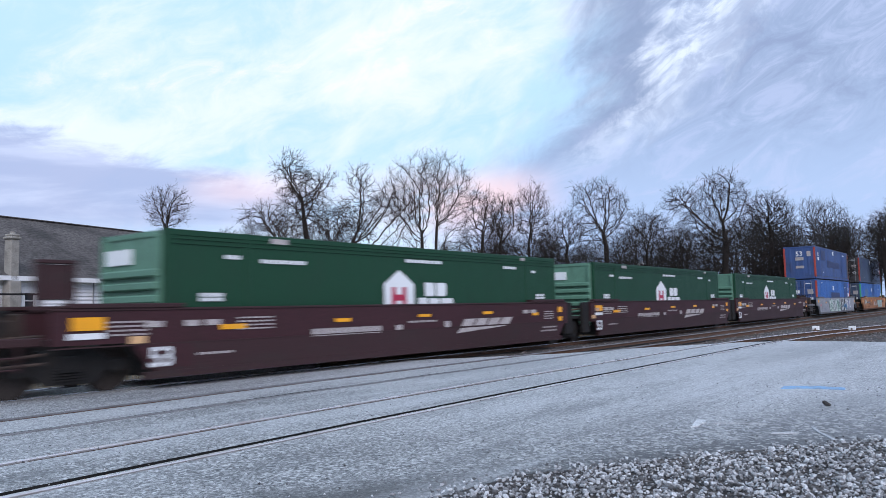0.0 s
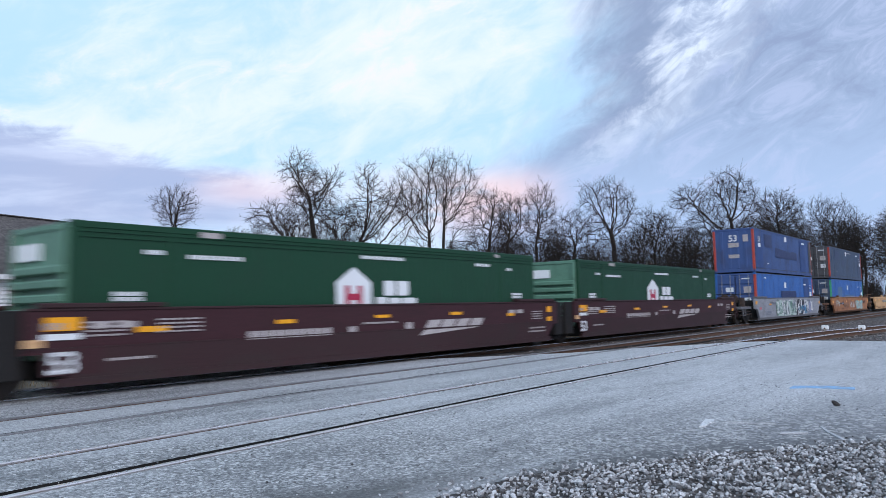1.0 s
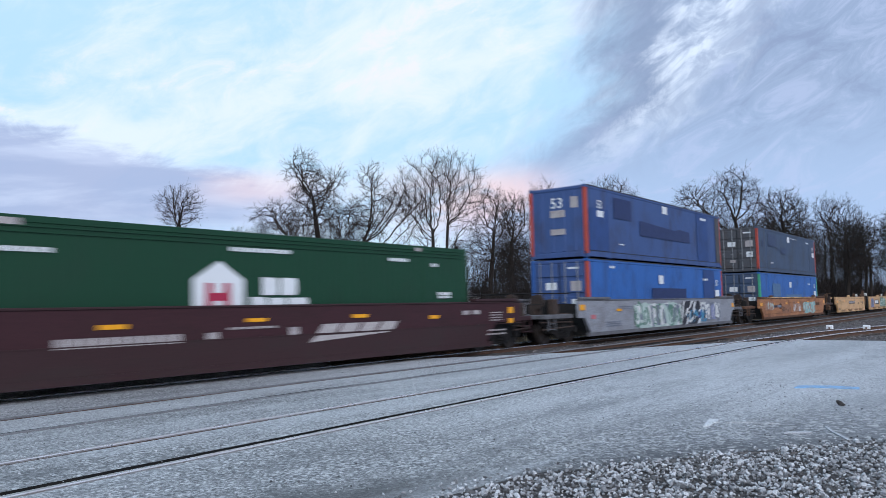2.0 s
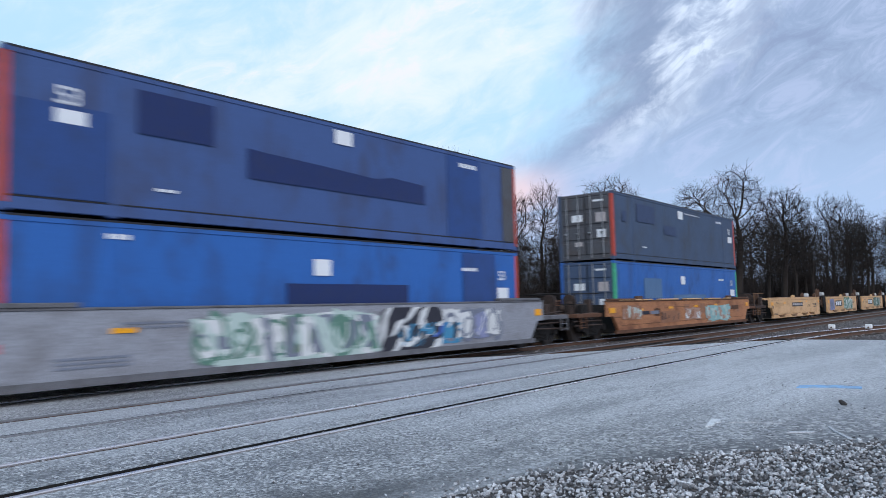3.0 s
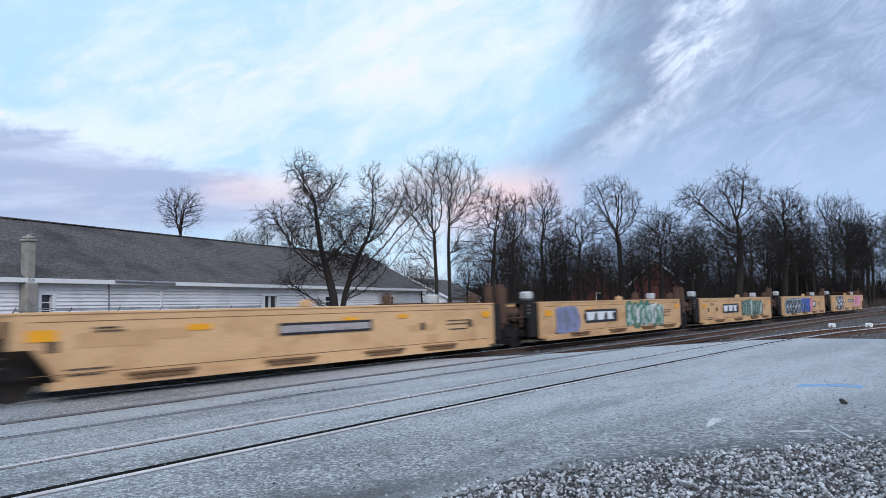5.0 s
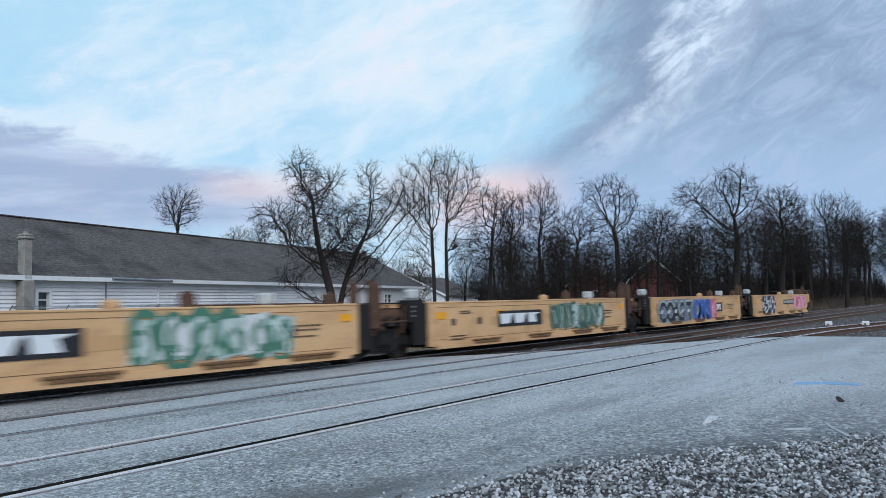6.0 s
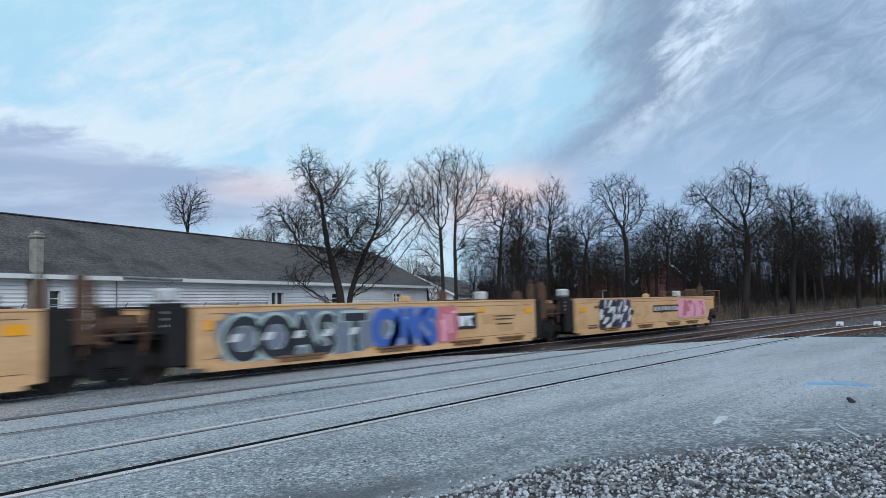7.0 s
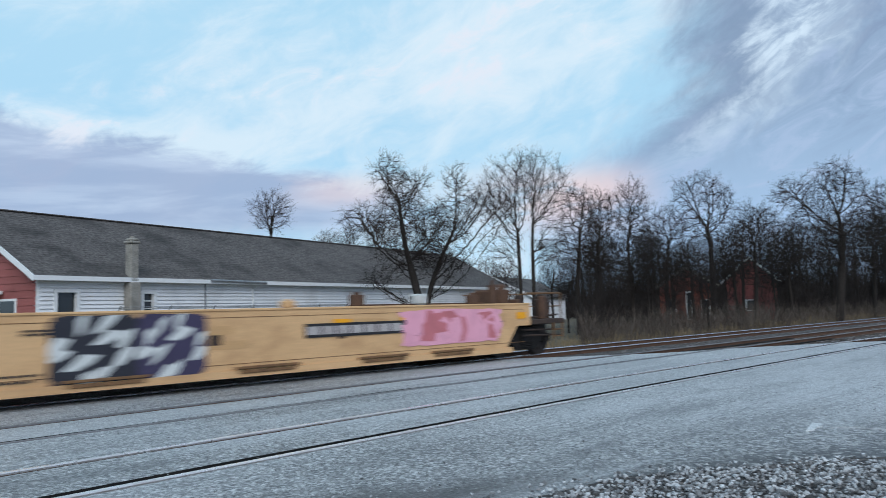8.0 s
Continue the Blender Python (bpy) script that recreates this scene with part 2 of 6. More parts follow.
DEEP = material("deep_blue_paint", (0.026, 0.066, 0.205), 0.58, 0.0, (0.03, 0.05, 0.12), 0.7, 0.8, 0.05, 40, 1.6, tone=0.08)
RED = material("orange_red_paint", (0.43, 0.065, 0.045), 0.5, amount=0.3, dirt=(0.12, 0.04, 0.03))
MINT = material("green_post_paint", (0.05, 0.35, 0.20), 0.5, amount=0.25)
WHITE = material("white_decal", (0.72, 0.74, 0.75), 0.5, amount=0.15, dirt=(0.4, 0.38, 0.36), tone=0.05, bump=0.0)
CRIMSON = material("crimson_decal", (0.42, 0.03, 0.07), 0.5, amount=0.1, bump=0.0)
AMBER = material("amber_reflector", (0.85, 0.36, 0.015), 0.35, amount=0.1, tone=0.05, bump=0.0)
DECAL = material("weathered_lettering", (0.42, 0.38, 0.37), 0.6, amount=0.4, dirt=(0.15, 0.10, 0.10), bump=0.0)
INK = material("black_decal", (0.022, 0.022, 0.025), 0.5, amount=0.2, dirt=(0.08, 0.06, 0.05), bump=0.0)
BARK = material("winter_bark", (0.034, 0.028, 0.025), 0.95, grain=25, scale=3, bump=0.6, dirt=(0.02, 0.017, 0.015), spec=0.15)
TWIG = material("dark_twigs", (0.030, 0.024, 0.022), 0.95, bump=0.0, spec=0.15)
BRUSH = material("dead_brush", (0.115, 0.090, 0.074), 0.95, bump=0.0, scale=0.6, dirt=(0.05, 0.035, 0.03), amount=0.7)
STRAW = material("dry_grass", (0.25, 0.185, 0.11), 0.95, bump=0.0, scale=0.8, dirt=(0.12, 0.09, 0.05), amount=0.6)
SIDING = material("white_vinyl_siding", (0.80, 0.80, 0.81), 0.55, dirt=(0.42, 0.41, 0.40), amount=0.35, scale=0.6, tone=0.04, bump=0.05)
TRIM = material("white_trim", (0.80, 0.80, 0.80), 0.5, dirt=(0.5, 0.5, 0.48), amount=0.2, tone=0.04, bump=0.03)
SHINGLE = material("grey_asphalt_shingle", (0.105, 0.093, 0.089), 0.95, dirt=(0.040, 0.037, 0.037), amount=0.8, scale=0.8, grain=9, bump=0.8, streak=0.6, tone=0.45)
REDWOOD = material("red_shingle_siding", (0.34, 0.11, 0.10), 0.8, dirt=(0.16, 0.06, 0.055), amount=0.5, scale=1.2, vary=0.3)
REDBRICK = material("red_brick", (0.22, 0.07, 0.05), 0.9, dirt=(0.10, 0.045, 0.035), amount=0.5, grain=20)
CHIMNEY = material("cement_render", (0.30, 0.28, 0.25), 0.95, dirt=(0.14, 0.13, 0.115), amount=0.6, scale=2.5, grain=30, bump=0.4)
PANE = material("dark_window_glass", (0.03, 0.035, 0.04), 0.12, spec=0.5, amount=0.0, bump=0.0)
GALV = material("galvanised_wire", (0.32, 0.33, 0.34), 0.5, 0.6)
RIBBON = material("blue_marking_paint", (0.22, 0.40, 0.62), 0.85, dirt=(0.27, 0.29, 0.32), amount=0.8, scale=6, bump=0.3)
CHALK = material("white_marking_paint", (0.60, 0.61, 0.62), 0.85, dirt=(0.28, 0.29, 0.30), amount=0.85, scale=8, bump=0.3)
FAINT = material("worn_marking_paint", (0.46, 0.47, 0.49), 0.85, dirt=(0.27, 0.28, 0.29), amount=1.0, scale=9, bump=0.3)
SPRAY = {k: material("spray_" + k, c, 0.6, amount=0.35, dirt=tuple(x * 0.55 for x in c), scale=2.5, tone=0.08, bump=0.0) for k, c in {
    "white": (0.62, 0.63, 0.62), "black": (0.03, 0.03, 0.04), "green": (0.10, 0.21, 0.16), "pale": (0.42, 0.52, 0.48),
    "teal": (0.24, 0.42, 0.42), "blue": (0.05, 0.12, 0.40), "dusty": (0.40, 0.25, 0.19), "bare": (0.30, 0.14, 0.075), "soot": (0.12, 0.06, 0.04), "leaf": (0.07, 0.19, 0.13), "deep": (0.05, 0.10, 0.075), "pink": (0.78, 0.36, 0.46), "rose": (0.55, 0.17, 0.19),
    "slate": (0.17, 0.19, 0.24), "moss": (0.13, 0.19, 0.14), "lilac": (0.24, 0.26, 0.42), "cyan": (0.05, 0.23, 0.38), "purple": (0.055, 0.045, 0.09), "plum": (0.13, 0.065, 0.085)}.items()}


# ---- mesh helpers ----
def box(bm, x0, x1, y0, y1, z0, z1):
    v = [bm.verts.new(p) for p in ((x0, y0, z0), (x1, y0, z0), (x1, y1, z0), (x0, y1, z0), (x0, y0, z1), (x1, y0, z1), (x1, y1, z1), (x0, y1, z1))]
    for f in ((0, 3, 2, 1), (4, 5, 6, 7), (0, 1, 5, 4), (1, 2, 6, 5), (2, 3, 7, 6), (3, 0, 4, 7)):
        bm.faces.new([v[i] for i in f])


def prism(bm, pts, lo, hi, axis="y"):
    """Extrude a polygon: axis y takes (x, z) points, axis x (y, z), axis z (x, y)."""
    put = {"y": lambda p, d: (p[0], d, p[1]), "x": lambda p, d: (d, p[0], p[1]), "z": lambda p, d: (p[0], p[1], d)}[axis]
    a = [bm.verts.new(put(p, lo)) for p in pts]
    b = [bm.verts.new(put(p, hi)) for p in pts]
    n = len(pts)
    fs = [bm.faces.new(a), bm.faces.new(b[::-1])]
    for i in range(n):
        fs.append(bm.faces.new((a[i], b[i], b[(i + 1) % n], a[(i + 1) % n])))
    bmesh.ops.recalc_face_normals(bm, faces=fs)


def tube(bm, p, q, r, n=8, r2=None):
    p, q = Vector(p), Vector(q)
    turn = (q - p).to_track_quat("Z", "Y").to_matrix()
    rings = []
    for c, rad in ((p, r), (q, r if r2 is None else r2)):
        rings.append([bm.verts.new(c + turn @ Vector((rad * math.cos(2 * math.pi * i / n), rad * math.sin(2 * math.pi * i / n), 0))) for i in range(n)])
    bm.faces.new(rings[0][::-1])
    bm.faces.new(rings[1])
    for i in range(n):
        j = (i + 1) % n
        bm.faces.new((rings[0][i], rings[0][j], rings[1][j], rings[1][i]))


def mesh_of(bm, name, mat, bevel=0.0):
    if bevel:
        bmesh.ops.bevel(bm, geom=[e for e in bm.edges if e.calc_length() > bevel * 3], offset=bevel, segments=1, affect="EDGES", clamp_overlap=True)
    me = bpy.data.meshes.new(name)
    bm.to_mesh(me)
    bm.free()
    me.materials.append(mat)
    return me


def part(name, bm, mat, parent, label="", bevel=0.0):
    ob = new(name, mesh_of(bm, name, mat, bevel))
    ob.parent = parent
    return tagged(ob, label)


def again(ob, parent, m):
    """One more piece on the same mesh."""
    o = new(ob.name.split(".")[0], ob.data)
    o.parent, o.matrix_basis = parent, m
    return o


def boxes(name, mat, parent, *dims, label="", bevel=0.0):
    bm = bmesh.new()
    for d in dims:
        box(bm, *d)
    return part(name, bm, mat, parent, label, bevel)


def thing(name, label, category, m=Matrix(), group="", kind=""):
    e = new(name)
    e.empty_display_size, e.matrix_basis = 0.3, m
    return tagged(e, label, category, group, kind)

# ---- ground, crossing and tracks ----
MAIN, MIDDLE, SIDE = 14.90, 10.95, 7.55      # centre lines of the three tracks
HALF = 0.753                                # half the distance between rail centres


def edge_x(y):
    """Where the asphalt of the crossing ends along the tracks."""
    return float(np.interp(y, [-30, 1, 3.4, 6.2, 8.0, 9.75, 10.9, 13.7], [32, 28.6, 28.5, 29.4, 27.5, 24.0, 20.3, 16.2]))


def build_ground():
    n, bm = 56, bmesh.new()
    rows = []
    pos = [math.copysign(abs(i / n) ** 3.2 * 2500, i) for i in range(-n, n + 1)]
    for y in pos:
        row = []
        for x in pos:
            z = -0.42 + 0.10 * noise.noise((x * 0.11, y * 0.11, 0))
            if y > 60 or x < -60 or x > 200:
                z += 0.6 * noise.noise((x * 0.004, y * 0.004, 3)) * min(1.0, (abs(x) + abs(y)) / 400)
            row.append(bm.verts.new((x + 15, y + 16, z)))
        rows.append(row)
    for i in range(len(rows) - 1):
        for j in range(len(rows) - 1):
            bm.faces.new((rows[i][j], rows[i][j + 1], rows[i + 1][j + 1], rows[i + 1][j]))
    ob = new("ground", mesh_of(bm, "ground", EARTH))
    tagged(ob, "brown winter earth with dead grass beside the tracks", "ground", kind="structure")


def build_ballast():
    bm = bmesh.new()
    prof = [(2.0, -0.5), (4.4, -0.20), (8.9, -0.16), (9.4, -0.16), (13.0, -0.16), (13.6, -0.14), (17.4, -0.14), (19.6, -0.5)]
    xs = [-120 + 2.0 * i for i in range(60)] + [i * 0.5 for i in range(160)] + [80 + 4.0 * i for i in range(140)]
    last = None
    for x in xs:
        row = []
        for y0, y1, z0, z1 in zip([p[0] for p in prof[:-1]], [p[0] for p in prof[1:]], [p[1] for p in prof[:-1]], [p[1] for p in prof[1:]]):
            k = max(1, int((y1 - y0) / 0.5))
            for i in range(k):
                f = i / k
                y = y0 + (y1 - y0) * f
                z = z0 + (z1 - z0) * f + 0.02 * noise.noise((x * 1.7, y * 1.7, 5)) + 0.02 * noise.noise((x * 0.4, y * 0.4, 9))
                row.append(bm.verts.new((x, y, z)))
        if last:
            for a in range(len(row) - 1):
                bm.faces.new((last[a], row[a], row[a + 1], last[a + 1]))
        last = row
    ob = new("trackbed", mesh_of(bm, "trackbed", BALLAST))
    tagged(ob, "rust-stained grey ballast bed under the tracks", "trackbed", kind="structure")


def centre(c, x):
    """Centre line of a track: the two near ones bend slightly through the crossing."""
    if c == MAIN:
        return c
    if x < 14:
        return c - 0.0015 * (14 - max(x, 0)) ** 2 + 0.03 * min(x, 0)
    if c == SIDE and x > 24:
        return c - 0.0045 * (min(x, 45) - 24) ** 2 - 0.19 * max(0, x - 45)
    return c


def rim(x):
    """Where the asphalt stops short of the main line."""
    return 14.08 - 0.38 * max(0.0, min(1.0, (x - 12.5) / 3.0))


def build_road():
    """Asphalt in strips, open along each rail where the flanges run."""
    bounds = [lambda x: -40.0]
    for c in (SIDE, MIDDLE):
        wide = 0.22 if c == SIDE else 0.18
        for d in (-HALF - (0.075 if c == SIDE else 0.045), -HALF + wide, HALF - (0.13 if c == SIDE else 0.18), HALF + 0.042):
            bounds.append(lambda x, c=c, d=d: centre(c, x) + d)
    bounds.append(lambda x: rim(x) + max(0.02, min(1.0, (x - 12) / 3)) * (0.10 * noise.noise((x * 0.9, 7, 0)) + 0.05 * noise.noise((x * 3.9, 7, 0))))
    bm = bmesh.new()
    for a, b in zip(bounds[0::2], bounds[1::2]):
        n = 24 if b(10) - a(10) > 5 else max(2, int((b(10) - a(10)) / 0.3))
        ends = []
        for j in range(n + 1):
            y = a(25) + (b(25) - a(25)) * j / n
            ends.append(edge_x(y) + 0.35 * noise.noise((y * 1.1, 0, 0)) + 0.14 * noise.noise((y * 5, 2, 0)))
        cols = []
        for i in range(181):
            f = i / 180
            col = []
            for j in range(n + 1):
                x = -90 + (ends[j] + 90) * f ** 0.6
                col.append((x, a(x) + (b(x) - a(x)) * j / n))
            cols.append(col)
        top = [[bm.verts.new((x, y, -0.013 + 0.006 * noise.noise((x * 0.5, y * 0.5, 1)))) for x, y in col] for col in cols]
        for i in range(180):
            for j in range(n):
                bm.faces.new((top[i][j], top[i + 1][j], top[i + 1][j + 1], top[i][j + 1]))
        loop = [(i, 0) for i in range(181)] + [(180, j) for j in range(1, n + 1)] + [(i, n) for i in range(179, -1, -1)]
        low = [bm.verts.new(top[i][j].co - Vector((0, 0, 0.2))) for i, j in loop]
        for k in range(len(loop) - 1):
            (i, j), (p, q) = loop[k], loop[k + 1]
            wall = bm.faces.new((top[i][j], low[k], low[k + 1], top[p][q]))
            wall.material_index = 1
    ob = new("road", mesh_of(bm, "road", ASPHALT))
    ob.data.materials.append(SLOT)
    tagged(ob, "pale weathered asphalt level crossing with worn grit", "road", kind="structure")
    bm = bmesh.new()
    prism(bm, [(-90, MAIN - 0.62), (13.2, MAIN - 0.62), (13.8, MAIN - 0.1), (14.1, MAIN + 0.64), (-90, MAIN + 0.64)], -0.2, -0.016, "z")
    tagged(new("crossing_panel", mesh_of(bm, "crossing_panel", ASPHALT)), "asphalt filling between the main line rails", "road", kind="structure")
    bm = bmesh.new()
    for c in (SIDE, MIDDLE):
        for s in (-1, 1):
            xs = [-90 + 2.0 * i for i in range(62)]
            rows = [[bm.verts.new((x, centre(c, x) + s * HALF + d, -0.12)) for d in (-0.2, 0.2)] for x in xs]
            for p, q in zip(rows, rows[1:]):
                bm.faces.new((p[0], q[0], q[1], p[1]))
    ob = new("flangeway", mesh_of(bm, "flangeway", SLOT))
    tagged(ob, "dirt-filled flangeways beside the crossing rails", "flangeway", kind="structure")


def sweep(bm, section, c):
    """Carry a rail's section along its track."""
    xs = [-120, -60] + [-30 + 1.5 * i for i in range(44)] + [60, 120, 300, 640]
    rows = [[bm.verts.new((x, y + centre(c, x) - c, z)) for y, z in section] for x in xs]
    n = len(section)
    for p, q in zip(rows, rows[1:]):
        for k in range(n):
            bm.faces.new((p[k], p[(k + 1) % n], q[(k + 1) % n], q[k]))
    bm.faces.new(rows[0])
    bm.faces.new(rows[-1][::-1])
    bmesh.ops.recalc_face_normals(bm, faces=bm.faces)


def rail_section(cy, head=0.0):
    return [(cy - 0.068, head - 0.172), (cy + 0.068, head - 0.172), (cy + 0.068, head - 0.160), (cy + 0.012, head - 0.140), (cy + 0.010, head - 0.045),
            (cy + 0.036, head - 0.036), (cy + 0.036, head - 0.007), (cy + 0.029, head), (cy - 0.029, head), (cy - 0.036, head - 0.007), (cy - 0.036, head - 0.036),
            (cy - 0.010, head - 0.045), (cy - 0.012, head - 0.140), (cy - 0.068, head - 0.160)]


def build_track(c, label, x_ties):
    t = thing("railway_track", label, "railway track", pose(0, c, 0), "parallel railway tracks")
    for s in (-1, 1):
        bm = bmesh.new()
        sweep(bm, rail_section(s * HALF), c)
        part("rail", bm, RUST, t, "rust-brown steel rail")
        bm = bmesh.new()
        sweep(bm, [(s * HALF - 0.038, -0.022), (s * HALF + 0.038, -0.022), (s * HALF + 0.038, -0.006), (s * HALF + 0.03, 0.003), (s * HALF - 0.03, 0.003), (s * HALF - 0.038, -0.006)], c)
        part("rail_head", bm, DULL if c == MIDDLE else BRIGHT if c == MAIN else STEEL, t, "running surface of the rail")
    first = None
    rng = random.Random(int(c * 10))
    count, rest = 0, bmesh.new()
    x = x_ties
    while x < 330:
        dy, dz = rng.uniform(-0.06, 0.06), rng.uniform(-0.012, 0.012)
        if count < 110:
            m = pose(x, dy + centre(c, x) - c, dz, 0, 0, rng.uniform(-1, 1))
            if first is None:
                first = boxes("tie", TIE, t, (-0.115, 0.115, -1.3, 1.3, -0.30, -0.150), bevel=0.012)
                first.matrix_basis = m
            else:
                again(first, t, m)
        else:
            box(rest, x - 0.115, x + 0.115, -1.3 + dy, 1.3 + dy, -0.3, -0.15 + dz)
        count += 1
        x += 0.55 + rng.uniform(-0.03, 0.03)
    tagged(part("far_ties", rest, TIE, t), kind="stuff")
    return t


def rock(rng, s):
    """Corners and faces of one angular stone."""
    t = (1 + 5 ** 0.5) / 2
    v = np.array([(-1, t, 0), (1, t, 0), (-1, -t, 0), (1, -t, 0), (0, -1, t), (0, 1, t), (0, -1, -t), (0, 1, -t), (t, 0, -1), (t, 0, 1), (-t, 0, -1), (-t, 0, 1)]) / 1.9
    v = v * np.array([rng.uniform(0.5, 1.35) for _ in range(12)])[:, None] * np.array([1.15, 0.85, 0.7]) * s
    a, b = rng.uniform(0, 6.28), rng.uniform(-0.6, 0.6)
    r = np.array(Euler((b, rng.uniform(-0.6, 0.6), a)).to_matrix())
    return v @ r.T


ROCK_FACES = [(0, 11, 5), (0, 5, 1), (0, 1, 7), (0, 7, 10), (0, 10, 11), (1, 5, 9), (5, 11, 4), (11, 10, 2), (10, 7, 6), (7, 1, 8), (3, 9, 4), (3, 4, 2), (3, 2, 6), (3, 6, 8), (3, 8, 9), (4, 9, 5), (2, 4, 11), (6, 2, 10), (8, 6, 7), (9, 8, 1)]


def scatter(name, label, category, mat, places, rng):
    vs, fs = [], []
    for x, y, z, s in places:
        k = len(vs)
        vs += [tuple(p) for p in rock(rng, s) + np.array((x, y, z))]
        fs += [tuple(i + k for i in f) for f in ROCK_FACES]
    me = bpy.data.meshes.new(name)
    me.from_pydata(vs, [], fs)
    me.materials.append(mat)
    return tagged(new(name, me), label, category, kind="stuff")


def gravel_line(x):
    """The asphalt's ragged edge against the loose stone near the camera."""
    return float(np.interp(x, [2.0, 3.8, 4.52, 5.42, 6.4, 7.48, 8.83, 11.3, 15], [4.1, 3.82, 3.64, 3.51, 2.92, 2.23, 1.13, -0.6, -3.0]))


def stone_material():
    m = material("broken_limestone", (0.40, 0.41, 0.43), 0.9, amount=0.2, scale=14, grain=120, bump=0.5)
    t = m.node_tree
    bsdf = next(n for n in t.nodes if n.type == "BSDF_PRINCIPLED")
    was = bsdf.inputs["Base Color"].links[0].from_socket
    geo = t.nodes.new("ShaderNodeNewGeometry")
    ramp = t.nodes.new("ShaderNodeValToRGB")
    ramp.color_ramp.elements[0].color, ramp.color_ramp.elements[1].color = (0.20, 0.195, 0.19, 1), (1.60, 1.58, 1.55, 1)
    mul = t.nodes.new("ShaderNodeMix")
    mul.data_type, mul.blend_type = "RGBA", "MULTIPLY"
    mul.inputs[0].default_value = 1.0
    t.links.new(geo.outputs["Random Per Island"], ramp.inputs[0])
    t.links.new(was, mul.inputs[6])
    t.links.new(ramp.outputs[0], mul.inputs[7])
    t.links.new(mul.outputs[2], bsdf.inputs["Base Color"])
    return m


def build_stones():
    rng = random.Random(4)
    loose = stone_material()
    places = []
    while len(places) < 21000:
        x, y = rng.uniform(3.3, 11.2), rng.uniform(-1.7, 4.0)
        d = gravel_line(x) - y
        if d < -0.35:
            continue
        if d < 0.25 and rng.random() > max(0.03, 0.5 + d * 1.6 + 0.5 * noise.noise((x * 1.4, y * 1.4, 0))):
            continue
        s = rng.choice((0.007, 0.009, 0.012, 0.014, 0.016, 0.019, 0.024))
        places.append((x, y, 0.002 + s * 0.35 + min(0.05, max(0.0, d) * 0.05) * rng.random(), s))
    bm = bmesh.new()
    pts = [(x, gravel_line(x) + 0.10 * noise.noise((x * 2.2, 3, 0))) for x in np.arange(2.5, 16, 0.15)] + [(16, -12), (2.5, -12)]
    prism(bm, pts, -0.03, 0.002, "z")
    tagged(new("gravel_bed", mesh_of(bm, "gravel_bed", BALLAST)), "dark gritty soil under loose crushed stone", "ground", kind="structure")
    scatter("loose_gravel", "loose pale grey crushed stone beside the asphalt", "gravel", loose, places, rng)
    bits = []
    while len(bits) < 3500:
        x, y = rng.uniform(3, 26), rng.uniform(-2, 13)
        d = gravel_line(x) - y
        if d > 0 or x > edge_x(y) - 0.2:
            continue
        if rng.random() > 0.10 + 0.9 * math.exp(d * 0.55) and not (10 < x < 15 and y < 4 and rng.random() < 0.5):
            continue
        s = rng.choice((0.004, 0.006, 0.008, 0.012))
        bits.append((x, y, -0.012 + s * 0.4, s))
    scatter("grit", "grey grit and small stones strewn on asphalt", "grit", loose, bits, rng)
    bed = []
    while len(bed) < 7000:
        x, y = 14 + 46 * rng.random() ** 1.5, rng.uniform(2.5, 19.4)
        if y < 13.8 and x < edge_x(y) + 0.05:
            continue
        if any(abs(abs(y - centre(c, x)) - HALF) < 0.10 for c in (MAIN, MIDDLE, SIDE)):
            continue
        z = -0.15 if 4.4 < y < 17.4 else -0.15 - 0.17 * (abs(y - 10.9) - 6.5)
        bed.append((x, y, z, rng.choice((0.025, 0.03, 0.04, 0.045))))
    scatter("ballast_stones", "rust-dusted loose ballast stones between the tracks", "ballast", loose_brown(), bed, rng)


def loose_brown():
    m = stone_material()
    m.name = "ballast_lumps"
    ramp = next(n for n in m.node_tree.nodes if n.type == "VALTORGB")
    ramp.color_ramp.elements[0].color, ramp.color_ramp.elements[1].color = (0.20, 0.15, 0.13, 1), (0.62, 0.55, 0.52, 1)
    return m


